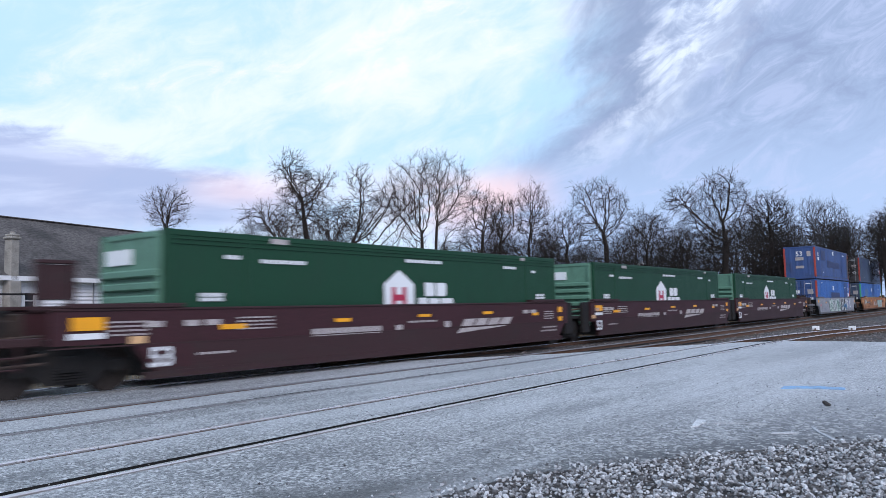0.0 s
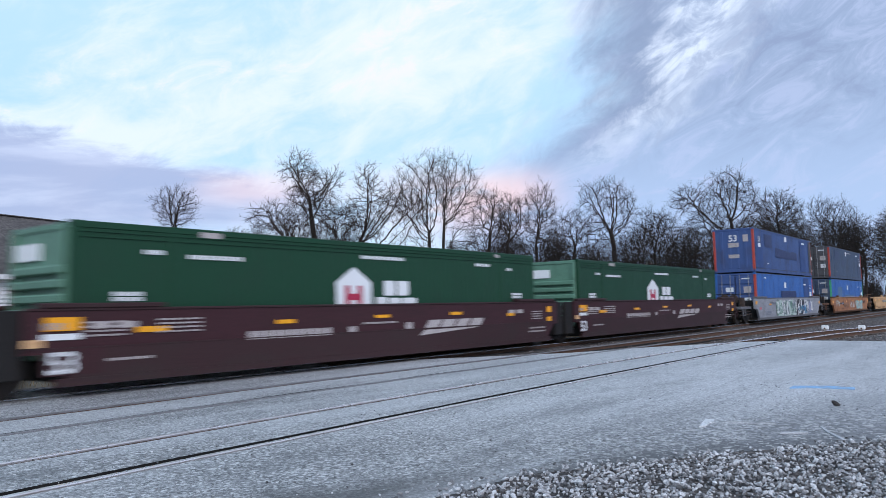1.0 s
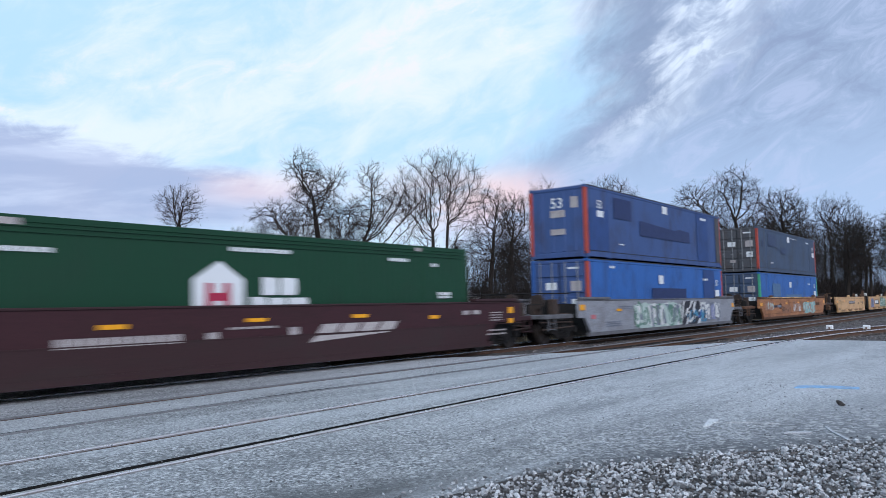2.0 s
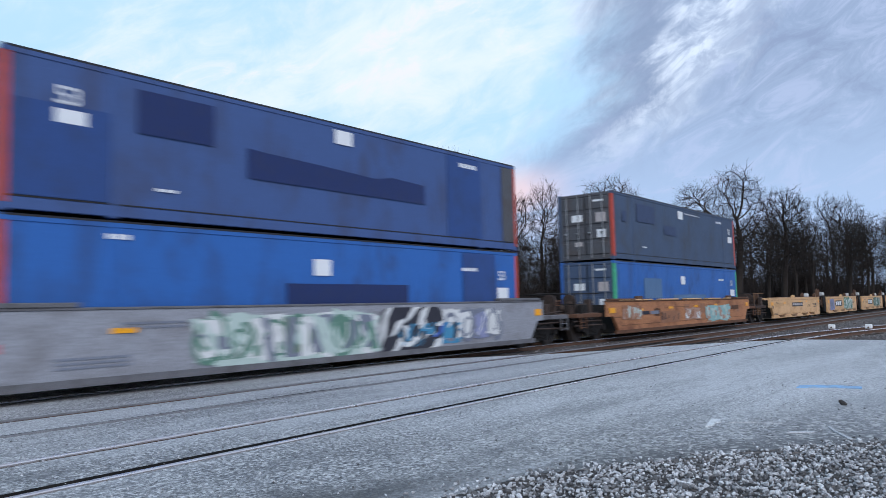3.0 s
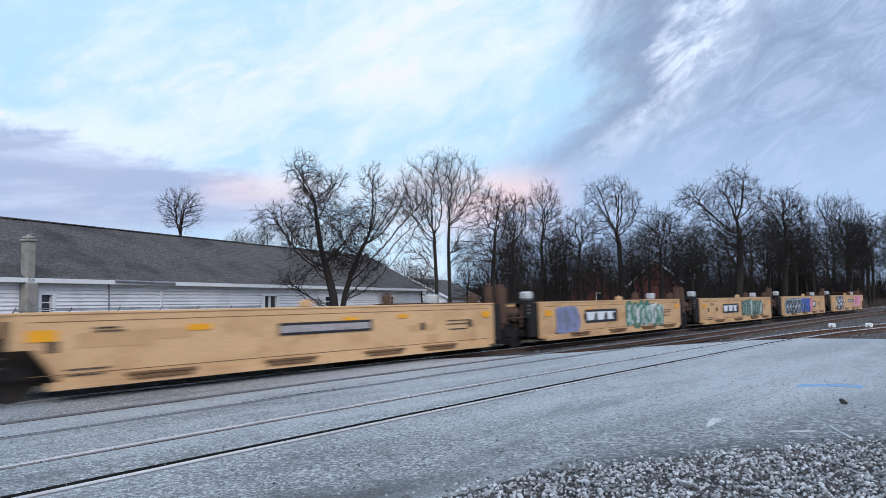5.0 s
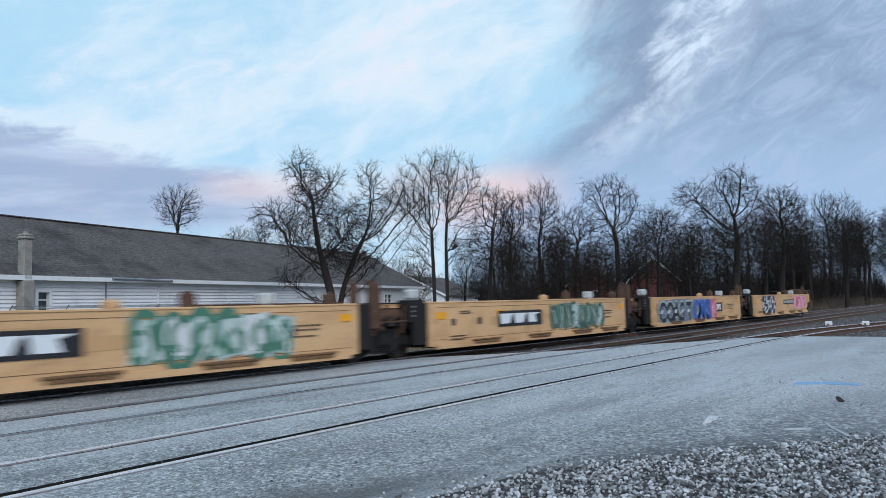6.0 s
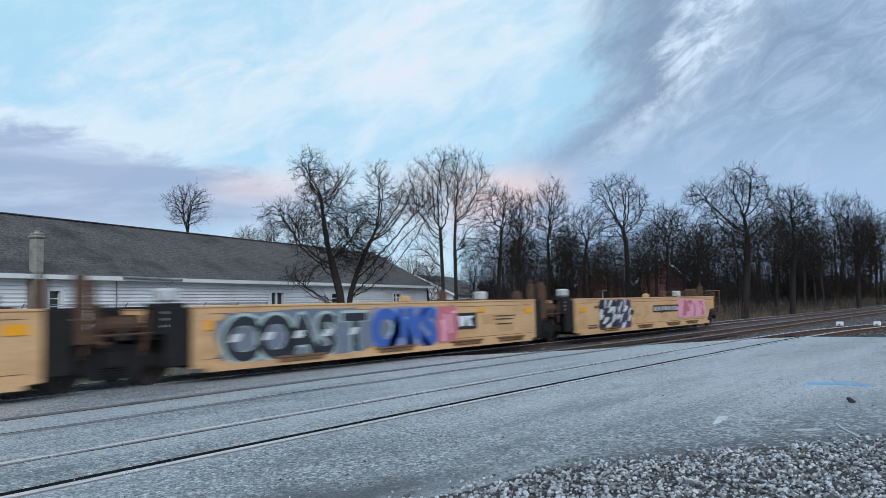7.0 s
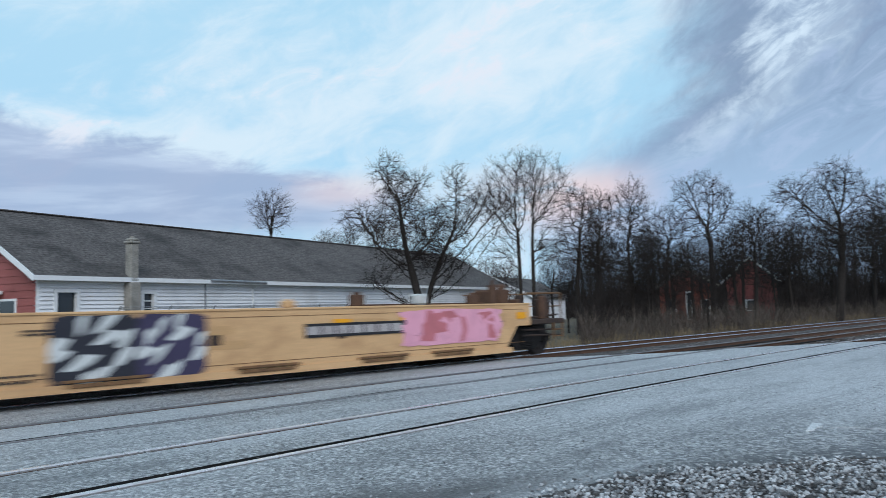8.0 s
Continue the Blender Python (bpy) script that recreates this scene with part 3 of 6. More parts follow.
def build_marks():
    """Paint on the asphalt, a lump of stone, and the two white plates on the siding's rails."""
    def flat(name, label, mat, pts, z=0.0):
        bm = bmesh.new()
        prism(bm, pts, z - 0.012, z, "z")
        ob = new(name, mesh_of(bm, name, mat))
        return tagged(ob, label, "road marking", kind="structure")
    def along(cx, cy, pts):
        """Points by metres along and to the right of the line of sight down the road."""
        return [(cx + 0.94 * p + 0.34 * q, cy + 0.34 * p - 0.94 * q) for p, q in pts]
    flat("paint_arrow", "small white arrow of survey paint on asphalt", CHALK, along(9.05, 3.1, [(-0.30, -0.10), (-0.22, -0.02), (0.03, 0.03), (0.06, 0.08), (0.28, 0.08), (0.30, -0.02), (0.08, -0.05)]))
    flat("paint_dash", "thin faint white dash of survey paint", FAINT, along(9.3, 2.6, [(0.0, -0.40), (0.04, -0.1), (0.0, 0.2), (-0.015, 0.2), (0.02, -0.1), (-0.02, -0.40)]))
    flat("paint_dash", "short white dash of survey paint", FAINT, along(8.85, 2.08, [(-0.06, -0.16), (0.02, 0.12), (0.09, 0.14), (0.02, -0.12)]))
    flat("paint_line", "thin curved white line of survey paint", FAINT, along(9.0, 1.75, [(-0.40, 0.04), (0.1, -0.03), (0.45, -0.04), (0.45, -0.015), (0.1, 0.0), (-0.38, 0.075)]))
    flat("blue_paint", "faded blue survey paint on asphalt", RIBBON, along(13.5, 2.72, [(-0.1, -0.5), (0.0, -0.1), (-0.15, 0.45), (0.1, 0.5), (0.3, 0.1), (0.25, -0.4)]))
    rng = random.Random(8)
    me = bpy.data.meshes.new("stone_lump")
    me.from_pydata([tuple(p) for p in rock(rng, 0.06)], [], ROCK_FACES)
    me.materials.append(BALLAST)
    lump = new("stone_lump", me)
    lump.location = (11.4, 2.13, 0.018)
    tagged(lump, "dark fist-sized lump of stone on asphalt", "stone")
    for y in (6.66 - HALF, 6.66 + HALF):
        t = thing("rail_marker", "small white painted marker block clamped on a rail", "marker", pose(38.2, y, 0), "siding markers")
        boxes("base_plate", RUST, t, (-0.16, 0.16, -0.10, 0.10, -0.17, 0.03))
        boxes("block", TRIM, t, (-0.10, 0.10, -0.14, 0.14, 0.03, 0.22), label="white block", bevel=0.02)
        boxes("bolt", RUST, t, (-0.13, -0.10, -0.03, 0.03, 0.06, 0.12))


build_ground()
build_ballast()
build_road()
TRACKS = [build_track(MAIN, "main line railway track with rusty rails", 15.0), build_track(MIDDLE, "second railway track running through the crossing", 20.0),
          build_track(SIDE, "siding track set in asphalt", 29.0)]
build_stones()
build_marks()

# ---- the train ----
MOVED = [(0.0, 0.0), (0.5, 10.28), (1.0, 21.53), (2.5, 56.29), (3.0, 66.58), (3.5, 77.71), (4.0, 88.79), (4.5, 100.71),
         (6.0, 133.7), (6.5, 145.25), (7.0, 157.27), (7.5, 167.74), (8.0, 179.17)]   # seconds, metres gone to the west
ROLLING = []      # (thing, its place along the track at the start, height)
SPINNING = []     # wheelsets


def patch(name, mat, parent, pts, y, label=""):
    """A painted or stuck-on shape on a side that faces the road."""
    bm = bmesh.new()
    prism(bm, pts, y - 0.002, y, "y")
    return part(name, bm, mat, parent, label)


def oblong(x0, x1, z0, z1, lean=0.0):
    return [(x0, z0), (x1, z0), (x1 + lean, z1), (x0 + lean, z1)]


def bars(name, mat, parent, x0, x1, z0, z1, n, y, lean=0.0, gap=0.22, label=""):
    """Lettering that cannot be read: a row of upright bars."""
    w = (x1 - x0) / n
    bm = bmesh.new()
    prism(bm, oblong(0, (1 - gap) * w, z0, z1, lean), y - 0.002, y, "y")
    first = part(name, bm, mat, parent, label)
    first.matrix_basis = pose(x0, 0, 0)
    for i in range(1, n):
        again(first, parent, pose(x0 + i * w, 0, 0))
    return first


def letters(text, height, mat, parent, m, name="lettering", fat=0.0, label=""):
    cu = bpy.data.curves.new(name, "FONT")
    cu.body, cu.size, cu.extrude, cu.offset = text, height / 0.72, 0.002, fat
    tmp = bpy.data.objects.new(name, cu)
    me = bpy.data.meshes.new_from_object(tmp)
    bpy.data.objects.remove(tmp)
    me.materials.clear()
    me.materials.append(mat)
    ob = new(name, me)
    ob.parent, ob.matrix_basis = parent, m
    return tagged(ob, label)


def truck_meshes():
    bm = bmesh.new()
    box(bm, -0.22, 0.22, -1.15, 1.15, 0.42, 0.72)
    tube(bm, (0, 0, 0.7), (0, 0, 0.9), 0.25, 12)
    bolster = mesh_of(bm, "truck", BLACK, 0.02)
    bm = bmesh.new()
    prism(bm, [(-1.15, 0.40), (-1.15, 0.62), (-0.75, 0.66), (-0.45, 0.84), (0.45, 0.84), (0.75, 0.66), (1.15, 0.62), (1.15, 0.40), (0.72, 0.42), (0.42, 0.20), (-0.42, 0.20), (-0.72, 0.42)], -0.06, 0.06)
    for x in (-0.89, 0.89):
        tube(bm, (x, -0.14, 0.485), (x, 0.10, 0.485), 0.12, 12)
    for x in (-0.2, 0.0, 0.2):
        for k in range(5):
            tube(bm, (x, -0.075, 0.27 + k * 0.05), (x, -0.075, 0.295 + k * 0.05), 0.075, 8)
    frame_me = mesh_of(bm, "side_frame", BLACK)
    bm = bmesh.new()
    tube(bm, (0, -1.05, 0), (0, 1.05, 0), 0.08, 10)
    for s in (-1, 1):
        tube(bm, (0, s * 0.70, 0), (0, s * 0.83, 0), 0.483, 28)
        tube(bm, (0, s * 0.67, 0), (0, s * 0.70, 0), 0.51, 28)
        tube(bm, (0, s * 0.83, 0), (0, s * 0.86, 0), 0.17, 12)
        for k in range(6):
            a = k * math.pi / 3
            box(bm, 0.30 * math.cos(a) - 0.03, 0.30 * math.cos(a) + 0.03, s * 0.845 - 0.012, s * 0.845 + 0.012, 0.30 * math.sin(a) - 0.03, 0.30 * math.sin(a) + 0.03)
    return bolster, frame_me, mesh_of(bm, "wheelset", WHEEL)


GRIME = material("oily_brown_grime", (0.045, 0.032, 0.027), 0.8, amount=0.6, dirt=(0.10, 0.06, 0.045), scale=5.0)
TRUCK = truck_meshes()


def add_truck(parent, x):
    t = new("truck", TRUCK[0])
    t.parent, t.matrix_basis = parent, pose(x, 0, 0)
    for s in (-1, 1):
        f = new("side_frame", TRUCK[1])
        f.parent, f.matrix_basis = t, pose(0, s * 1.02, 0)
        w = new("wheelset", TRUCK[2])
        w.parent, w.matrix_basis = t, pose(s * 0.89, 0, 0.485)
        SPINNING.append((w, s * 0.89))
    return t


YS = -1.55          # outer face of a car's side


def well_car(label, paint, lower, u, length, left, right, group, top=1.53, tone="plain", dl=1.3, dr=1.3, gap=0.0):
    """One well unit. u: where its body begins at the start; left and right: 'joint' or 'coupler' ends."""
    car = thing("well_car", label, "well car", Matrix(), group)
    a, b = 0.0, length
    cut = 0.55
    # the load space begins dl and ends dr inside the body; gap is the space to the unit hinged on the left
    la = max(0.15, dl - 0.85) if left == "coupler" else 0.25
    lb = max(0.15, dr - 0.85) if right == "coupler" else 0.25
    low_a, low_b = (0.92 if left == "coupler" else 0.78), (0.92 if right == "coupler" else 0.78)
    if tone == "tan":
        # hinged ends of these units drop straight to the sill
        low_a, low_b = (0.92 if left == "coupler" else 0.30), (0.92 if right == "coupler" else 0.30)
        la, lb = (la if left == "coupler" else 0.02), (lb if right == "coupler" else 0.02)
    prof = [(a, low_a), (a + la, low_a), (a + la + cut, 0.24), (b - lb - cut, 0.24), (b - lb, low_b), (b, low_b), (b, top), (a, top)]
    for s in (-1, 1):
        bm = bmesh.new()
        prism(bm, prof, *sorted((s * 1.55, s * 1.43)))
        part("side_wall", bm, paint, car)
        lo = [(a + la + cut * 0.5, 0.20), (b - lb - cut * 0.5, 0.20), (b - lb - cut * 0.5, 0.34), (a + la + cut * 0.5, 0.34)]
        bm = bmesh.new()
        prism(bm, lo, *sorted((s * 1.45, s * 1.585)))
        part("side_sill", bm, paint if tone == "tan" else lower, car)
        boxes("top_chord", paint if tone == "tan" else lower, car, (a, b, *sorted((s * 1.40, s * 1.575)), top, top + 0.05), bevel=0.01)
        for p, q in ((a + 0.25, a + 2.6), (b - 2.6, b - 0.25)) if tone != "tan" else ():
            boxes("end_ledge", lower, car, (p, q, *sorted((s * 1.34, s * 1.60)), top + 0.05, top + 0.14), bevel=0.015)
    # posts and seams on the side that shows
    if tone == "brown":
        boxes("lower_panel", lower, car, (a + la + cut, b - lb - cut, -1.568, -1.551, 0.34, 0.86), label="darker dusty lower panel")
        boxes("seam", lower, car, (a, b, -1.575, -1.551, 0.86, 0.885))
    boxes("well_floor", BLACK, car, (a + la + 0.6, b - lb - 0.6, -1.42, 1.42, 0.22, 0.27))
    for p in (a + la + 0.57, b - lb - 0.67):
        boxes("bulkhead", BLACK, car, (p, p + 0.1, -1.42, 1.42, 0.25, top - 0.1))
    x = a + 1.4
    first = None
    while x < b - 1.2:
        if first is None:
            first = boxes("stiffener", lower, car, (-0.04, 0.04, 1.36, 1.43, 0.34, top), bevel=0.0)
            first.matrix_basis = pose(x, 0, 0)
        else:
            again(first, car, pose(x, 0, 0))
        x += 1.6
    for side, how in ((-1, left), (1, right)):
        e = a if side < 0 else b
        inn = dl if side < 0 else dr
        w = 3.45 - inn
        if how == "coupler":
            deck = [e, e + side * w]
            boxes("end_platform", GRIME if tone == "tan" else lower, car, (*sorted(deck), -1.30, 1.30, 0.92, 1.08), bevel=0.02)
            boxes("centre_sill", BLACK, car, (*sorted((e - side * 1.0, e + side * (w + 0.12))), -0.22, 0.22, 0.70, 1.0), bevel=0.02)
            boxes("coupler", BLACK, car, (*sorted((e + side * (w + 0.12), e + side * (w + 0.45))), -0.14, 0.14, 0.72, 0.98), (*sorted((e + side * (w + 0.3), e + side * (w + 0.52))), -0.20, 0.20, 0.70, 1.0), bevel=0.03)
            bm = bmesh.new()
            for y in (-1.2, -0.5, 0.5, 1.2):
                tube(bm, (e + side * (w - 0.05), y, 1.05), (e + side * (w - 0.05), y, 1.85), 0.02, 6)
            for z in (1.45, 1.85):
                tube(bm, (e + side * (w - 0.05), -1.2, z), (e + side * (w - 0.05), 1.2, z), 0.02, 6)
            for y in (-1.2, 1.2):
                tube(bm, (e + side * (w - 0.05), y, 1.85), (e + side * 0.1, y, 1.85), 0.02, 6)
            part("handrail", bm, BLACK if tone != "tan" else lower, car)
            bm = bmesh.new()
            tube(bm, (e + side * (w - 0.5), -0.75, 1.55), (e + side * (w - 0.38), -0.75, 1.55), 0.28, 16)
            box(bm, *sorted((e + side * (w - 0.55), e + side * (w - 0.48))), -0.85, -0.65, 1.05, 1.8)
            part("handbrake", bm, GRIME, car, "hand brake wheel")
            if tone == "brown" and side < 0:
                f = e - side * 0.55
                boxes("brake_stand", lower, car, (*sorted((f, f + side * 0.10)), -1.30, -1.18, top, 2.45), (*sorted((f + side * 0.62, f + side * 0.72)), -1.30, -1.18, top, 2.40),
                      (*sorted((f + side * 0.12, f + side * 0.60)), -1.27, -1.22, 1.75, 2.38), (*sorted((f, f + side * 0.72)), -1.32, -1.17, 2.40, 2.47), label="upright brake stand", bevel=0.012)
            bm = bmesh.new()
            tube(bm, (e + side * 0.55, -0.9, 1.28), (e + side * 0.55, 0.2, 1.28), 0.19, 14)
            part("air_tank", bm, GRIME, car, "brake air reservoir")
            bm = bmesh.new()
            for z in (0.55, 0.75):
                tube(bm, (e + side * (w - 0.2), -1.35, z), (e + side * (w - 0.65), -1.35, z), 0.018, 6)
            box(bm, *sorted((e + side * (w - 0.67), e + side * (w - 0.63))), -1.37, -1.33, 0.5, 0.95)
            box(bm, *sorted((e + side * (w - 0.22), e + side * (w - 0.18))), -1.37, -1.33, 0.5, 0.95)
            part("step", bm, lower, car)
            rng = random.Random(int(u * 10) + side)
            for k in range(5):
                x0, y0 = e + side * (0.15 + (w - 0.4) * (k + rng.random() * 0.6) / 5), rng.uniform(-1.25, -0.6)
                boxes("brake_gear", (GRIME if k % 2 else RUST) if tone == "tan" else (BLACK if k % 2 else GRIME), car, (*sorted((x0, x0 + side * rng.uniform(0.12, 0.32))), y0, y0 + rng.uniform(0.15, 0.35), 1.06, rng.uniform(1.4, 1.9 if tone == "tan" else 1.65)), label="grimy brake gear", bevel=0.03)
            bm = bmesh.new()
            for k in range(4):
                z = 0.62 + 0.16 * k
                tube(bm, (e, -1.28 + 0.05 * k, z), (e + side * w, -1.2 + 0.06 * k, z + rng.uniform(-0.1, 0.1)), 0.03, 6)
            part("brake_pipe", bm, GRIME, car)
            add_truck(car, e + side * (1.8 - inn))
        else:
            for f in (-1, 1):
                boxes("end_frame", BLACK, car, (*sorted((e, e + side * 0.55)), *sorted((f * 1.46, f * 1.30)), 0.36, top + 0.02), label="black end frame", bevel=0.02)
            if side < 0:
                add_truck(car, e - gap / 2)
            boxes("bolster_beam", BLACK, car, (*sorted((e - side * 0.6, e + side * 0.9)), -0.4, 0.4, 0.75, 1.15), bevel=0.03)
            boxes("end_platform", BLACK, car, (*sorted((e - side * 0.3, e + side * 1.0)), -1.25, 1.25, 0.90, 1.02), bevel=0.02)
            for y in (-1.05, -0.55, 0.1):
                bm = bmesh.new()
                tube(bm, (e + side * 0.85, y, 0.6), (e + side * 0.85, y, 1.25 + 0.1 * y), 0.045, 6)
                part("brake_hose", bm, RUST, car)
            bm = bmesh.new()
            tube(bm, (e + side * 0.2, -1.2, 1.3), (e + side * 0.8, -0.2, 1.15), 0.03, 6)
            part("brake_pipe", bm, RUST, car)
    ROLLING.append((car, u, 0.0))
    return car


def stickers(car, length, top, reflectors, mat=AMBER):
    for x, z, w, h in reflectors:
        patch("reflector", mat, car, oblong(x, x + w, z, z + h), YS - 0.021, "amber reflective strip")


def brown_car(u, length, left, right, dx, dr=1.3, gap=0.0):
    """dx: where the container begins on the unit."""
    car = well_car("dark brown steel well car carrying a green container", BROWN, BROWN_DARK, u, length, left, right, "brown well cars", tone="brown", dl=dx, dr=dr, gap=gap)
    y = YS - 0.021
    o = dx - 2.62       # marks sit at fixed places from the load space
    stickers(car, length, 1.5, [(0.33, 1.18, 0.62, 0.24), (o + 3.75, 1.10, 0.66, 0.11), (o + 7.1, 1.16, 0.55, 0.09), (o + 10.35, 1.21, 0.55, 0.08), (o + 13.55, 1.22, 0.55, 0.09), (o + 16.6, 1.12, 0.4, 0.10), (length - 0.75, 1.2, 0.3, 0.2), (length - 0.75, 0.88, 0.3, 0.16)])
    patch("sticker", WHITE, car, oblong(0.28, 0.95, 1.02, 1.13), y)
    patch("sticker", TAN, car, oblong(o + 1.72, o + 2.05, 0.90, 1.04), y)
    bars("stencil", DECAL, car, o + 6.34, o + 8.83, 0.84, 1.02, 11, y)
    bars("stencil", DECAL, car, o + 9.38, o + 9.72, 0.86, 1.02, 1, y)
    bars("stencil", DECAL, car, o + 9.9, o + 11.2, 1.06, 1.11, 7, y)
    bars("stencil", DECAL, car, o + 11.55, o + 11.9, 0.88, 1.06, 1, y)
    for z in (1.06, 1.14, 1.22, 1.30):
        bars("stencil", DECAL, car, 1.0, 1.85, z, z + 0.035, 7, y)
        bars("stencil", DECAL, car, length - 1.75, length - 1.1, z - 0.08, z - 0.045, 5, y)
        bars("stencil", DECAL, car, o + 4.2, o + 5.2, z + 0.02, z + 0.055, 6, y)
    for x in (o + 2.05, o + 2.9, o + 3.4, length - 3.2, length - 2.7):
        patch("data_plate", DECAL, car, oblong(x, x + 0.36, 1.20, 1.32), y)
    patch("number_panel", BROWN, car, oblong(o + 2.05, o + 3.1, 0.40, 0.86), y)
    letters("53", 0.38, WHITE, car, pose(o + 2.12, y - 0.004, 0.44, 90), "size_number", 0.012)
    for x0, x1, z in ((o + 3.2, o + 4.1, 0.60), (length - 1.9, length - 0.9, 0.66), (length - 2.0, length - 0.9, 0.54)):
        bars("stencil", DECAL, car, x0, x1, z, z + 0.05, 6, y)
    # the railway's mark: four slanted blocks over a tapering stripe
    x = o + 12.35
    for i in range(4):
        patch("railway_mark", DECAL, car, oblong(x + i * 0.70, x + i * 0.70 + 0.60, 0.86, 1.10, 0.22), y, "pale slanted block")
    patch("railway_mark", DECAL, car, [(x - 0.22, 0.68), (x + 2.5, 0.82), (x + 2.55, 0.845), (x + 0.02, 0.83)], y, "pale tapering stripe")
    return car


def container(label, body, u, z, length=16.2, posts=None, ends=None, style="blue", group=""):
    """A 53-foot container, 2.6 m wide and 2.9 m high."""
    c = thing("shipping_container", label, "shipping container", Matrix(), group)
    h, w = 2.9, 1.3
    posts, ends = posts or body, ends or body
    # corrugated side sheets
    for s in (-1, 1):
        bm = bmesh.new()
        pitch, d = 0.22, 0.005
        line = []
        x = 0.12
        while x < length - 0.12:
            line += [(x, 0.0), (x + pitch * 0.42, 0.0), (x + pitch * 0.5, d), (x + pitch * 0.92, d)]
            x += pitch
        line = [(min(px, length - 0.1), dy) for px, dy in line]
        up = [bm.verts.new((px, s * (w - 0.012 - dy), h - 0.12)) for px, dy in line]
        dn = [bm.verts.new((px, s * (w - 0.012 - dy), 0.18)) for px, dy in line]
        for i in range(len(line) - 1):
            q = (dn[i], dn[i + 1], up[i + 1], up[i])
            bm.faces.new(q if s < 0 else q[::-1])
        part("side_panel", bm, body, c, "finely ribbed side sheet")
        boxes("top_rail", body, c, (0, length, *sorted((s * (w - 0.06), s * (w + 0.004))), h - 0.13, h), bevel=0.012)
        boxes("bottom_rail", body, c, (0, length, *sorted((s * (w - 0.10), s * w)), 0.02, 0.24), bevel=0.012)
        # proud black strip draws the shadow line over the bottom rail
        boxes("rail_seam", INK, c, (0.1, length - 0.1, *sorted((s * (w - 0.02), s * (w + 0.003))), 0.245, 0.27), label="black strip painted as the shadow gap above the rail")
        for x in (1.98, length - 2.1):
            boxes("intermediate_post", body, c, (x, x + 0.14, *sorted((s * (w - 0.05), s * (w + 0.006))), 0.0, h + 0.01), bevel=0.01)
        for x in (0.0, length - 0.16):
            boxes("corner_post", posts if s < 0 or style == "blue" else body, c, (x, x + 0.16, *sorted((s * (w - 0.14), s * (w + 0.004))), 0.12, h - 0.1), label="painted corner post", bevel=0.015)
    boxes("roof", body, c, (0.02, length - 0.02, -w + 0.06, w - 0.06, h - 0.06, h - 0.015))
    if style != "green":
        boxes("roof_lip", INK, c, (0.05, length - 0.05, -w - 0.007, -w + 0.03, h - 0.035, h + 0.006), label="dark folded roof edge")
    boxes("floor_frame", BLACK, c, (0.1, length - 0.1, -w + 0.12, w - 0.12, 0.06, 0.18))
    corner = None
    for x in (0.0, 1.95, length - 2.13, length - 0.18):
        for s in (-1, 1):
            for z0 in (-0.012, h - 0.11):
                yy = s * (w - 0.085)
                if corner is None:
                    corner = boxes("corner_casting", body, c, (0, 0.18, -0.09, 0.09, 0, 0.12), label="steel corner casting", bevel=0.012)
                    corner.matrix_basis = pose(x, yy, z0)
                else:
                    again(corner, c, pose(x, yy, z0))
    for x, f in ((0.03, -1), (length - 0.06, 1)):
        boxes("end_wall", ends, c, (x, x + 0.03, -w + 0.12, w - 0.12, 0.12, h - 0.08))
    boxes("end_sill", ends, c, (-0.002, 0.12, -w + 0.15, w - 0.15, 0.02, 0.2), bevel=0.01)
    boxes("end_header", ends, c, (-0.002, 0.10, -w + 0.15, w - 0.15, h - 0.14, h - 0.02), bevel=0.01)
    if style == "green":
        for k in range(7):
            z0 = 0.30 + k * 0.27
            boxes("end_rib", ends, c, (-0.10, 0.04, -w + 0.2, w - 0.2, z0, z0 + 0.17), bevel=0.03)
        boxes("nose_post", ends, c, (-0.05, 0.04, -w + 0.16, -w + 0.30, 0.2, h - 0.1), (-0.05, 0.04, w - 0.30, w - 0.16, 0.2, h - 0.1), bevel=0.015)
        for s in (-1, 1):
            boxes("upper_moulding", body, c, (0.16, length - 0.16, *sorted((s * (w - 0.02), s * (w + 0.012))), h - 0.30, h - 0.27), (0.16, length - 0.16, *sorted((s * (w - 0.02), s * (w + 0.012))), h - 0.20, h - 0.17), label="raised double moulding")
    elif style == "doors":
        for y0, y1, z0, z1, paint in ((-0.98, -0.52, 1.62, 2.02, DECAL), (0.12, 0.62, 1.68, 1.98, WHITE), (-0.95, -0.55, 0.95, 1.3, WHITE), (0.15, 0.5, 0.62, 0.8, DECAL), (-0.9, -0.4, 2.5, 2.58, WHITE)):
            boxes("door_placard", paint, c, (-0.018, -0.011, y0, y1, z0, z1))
        for s in (-1, 1):
            for z0 in (0.25, 0.90, 1.55, 2.20):
                boxes("door_panel", ends, c, (-0.012, 0.04, *sorted((s * 0.06, s * 1.08)), z0, z0 + 0.52), bevel=0.02)
            for yy in (0.30, 0.85):
                bm = bmesh.new()
                tube(bm, (-0.06, s * yy, 0.1), (-0.06, s * yy, h - 0.1), 0.02, 8)
                box(bm, -0.09, -0.03, s * yy - 0.02, s * yy + 0.12, 1.15, 1.2)
                part("lock_rod", bm, GALV, c, "galvanised lock rod")
        boxes("door_gap", INK, c, (-0.006, 0.02, -0.012, 0.012, 0.15, h - 0.12))
    else:
        for yy in (-0.75, -0.25, 0.25, 0.75):
            boxes("end_rib", ends, c, (0.0, 0.04, yy - 0.09, yy + 0.09, 0.25, h - 0.2), bevel=0.02)
    ROLLING.append((c, u, z))
    return c


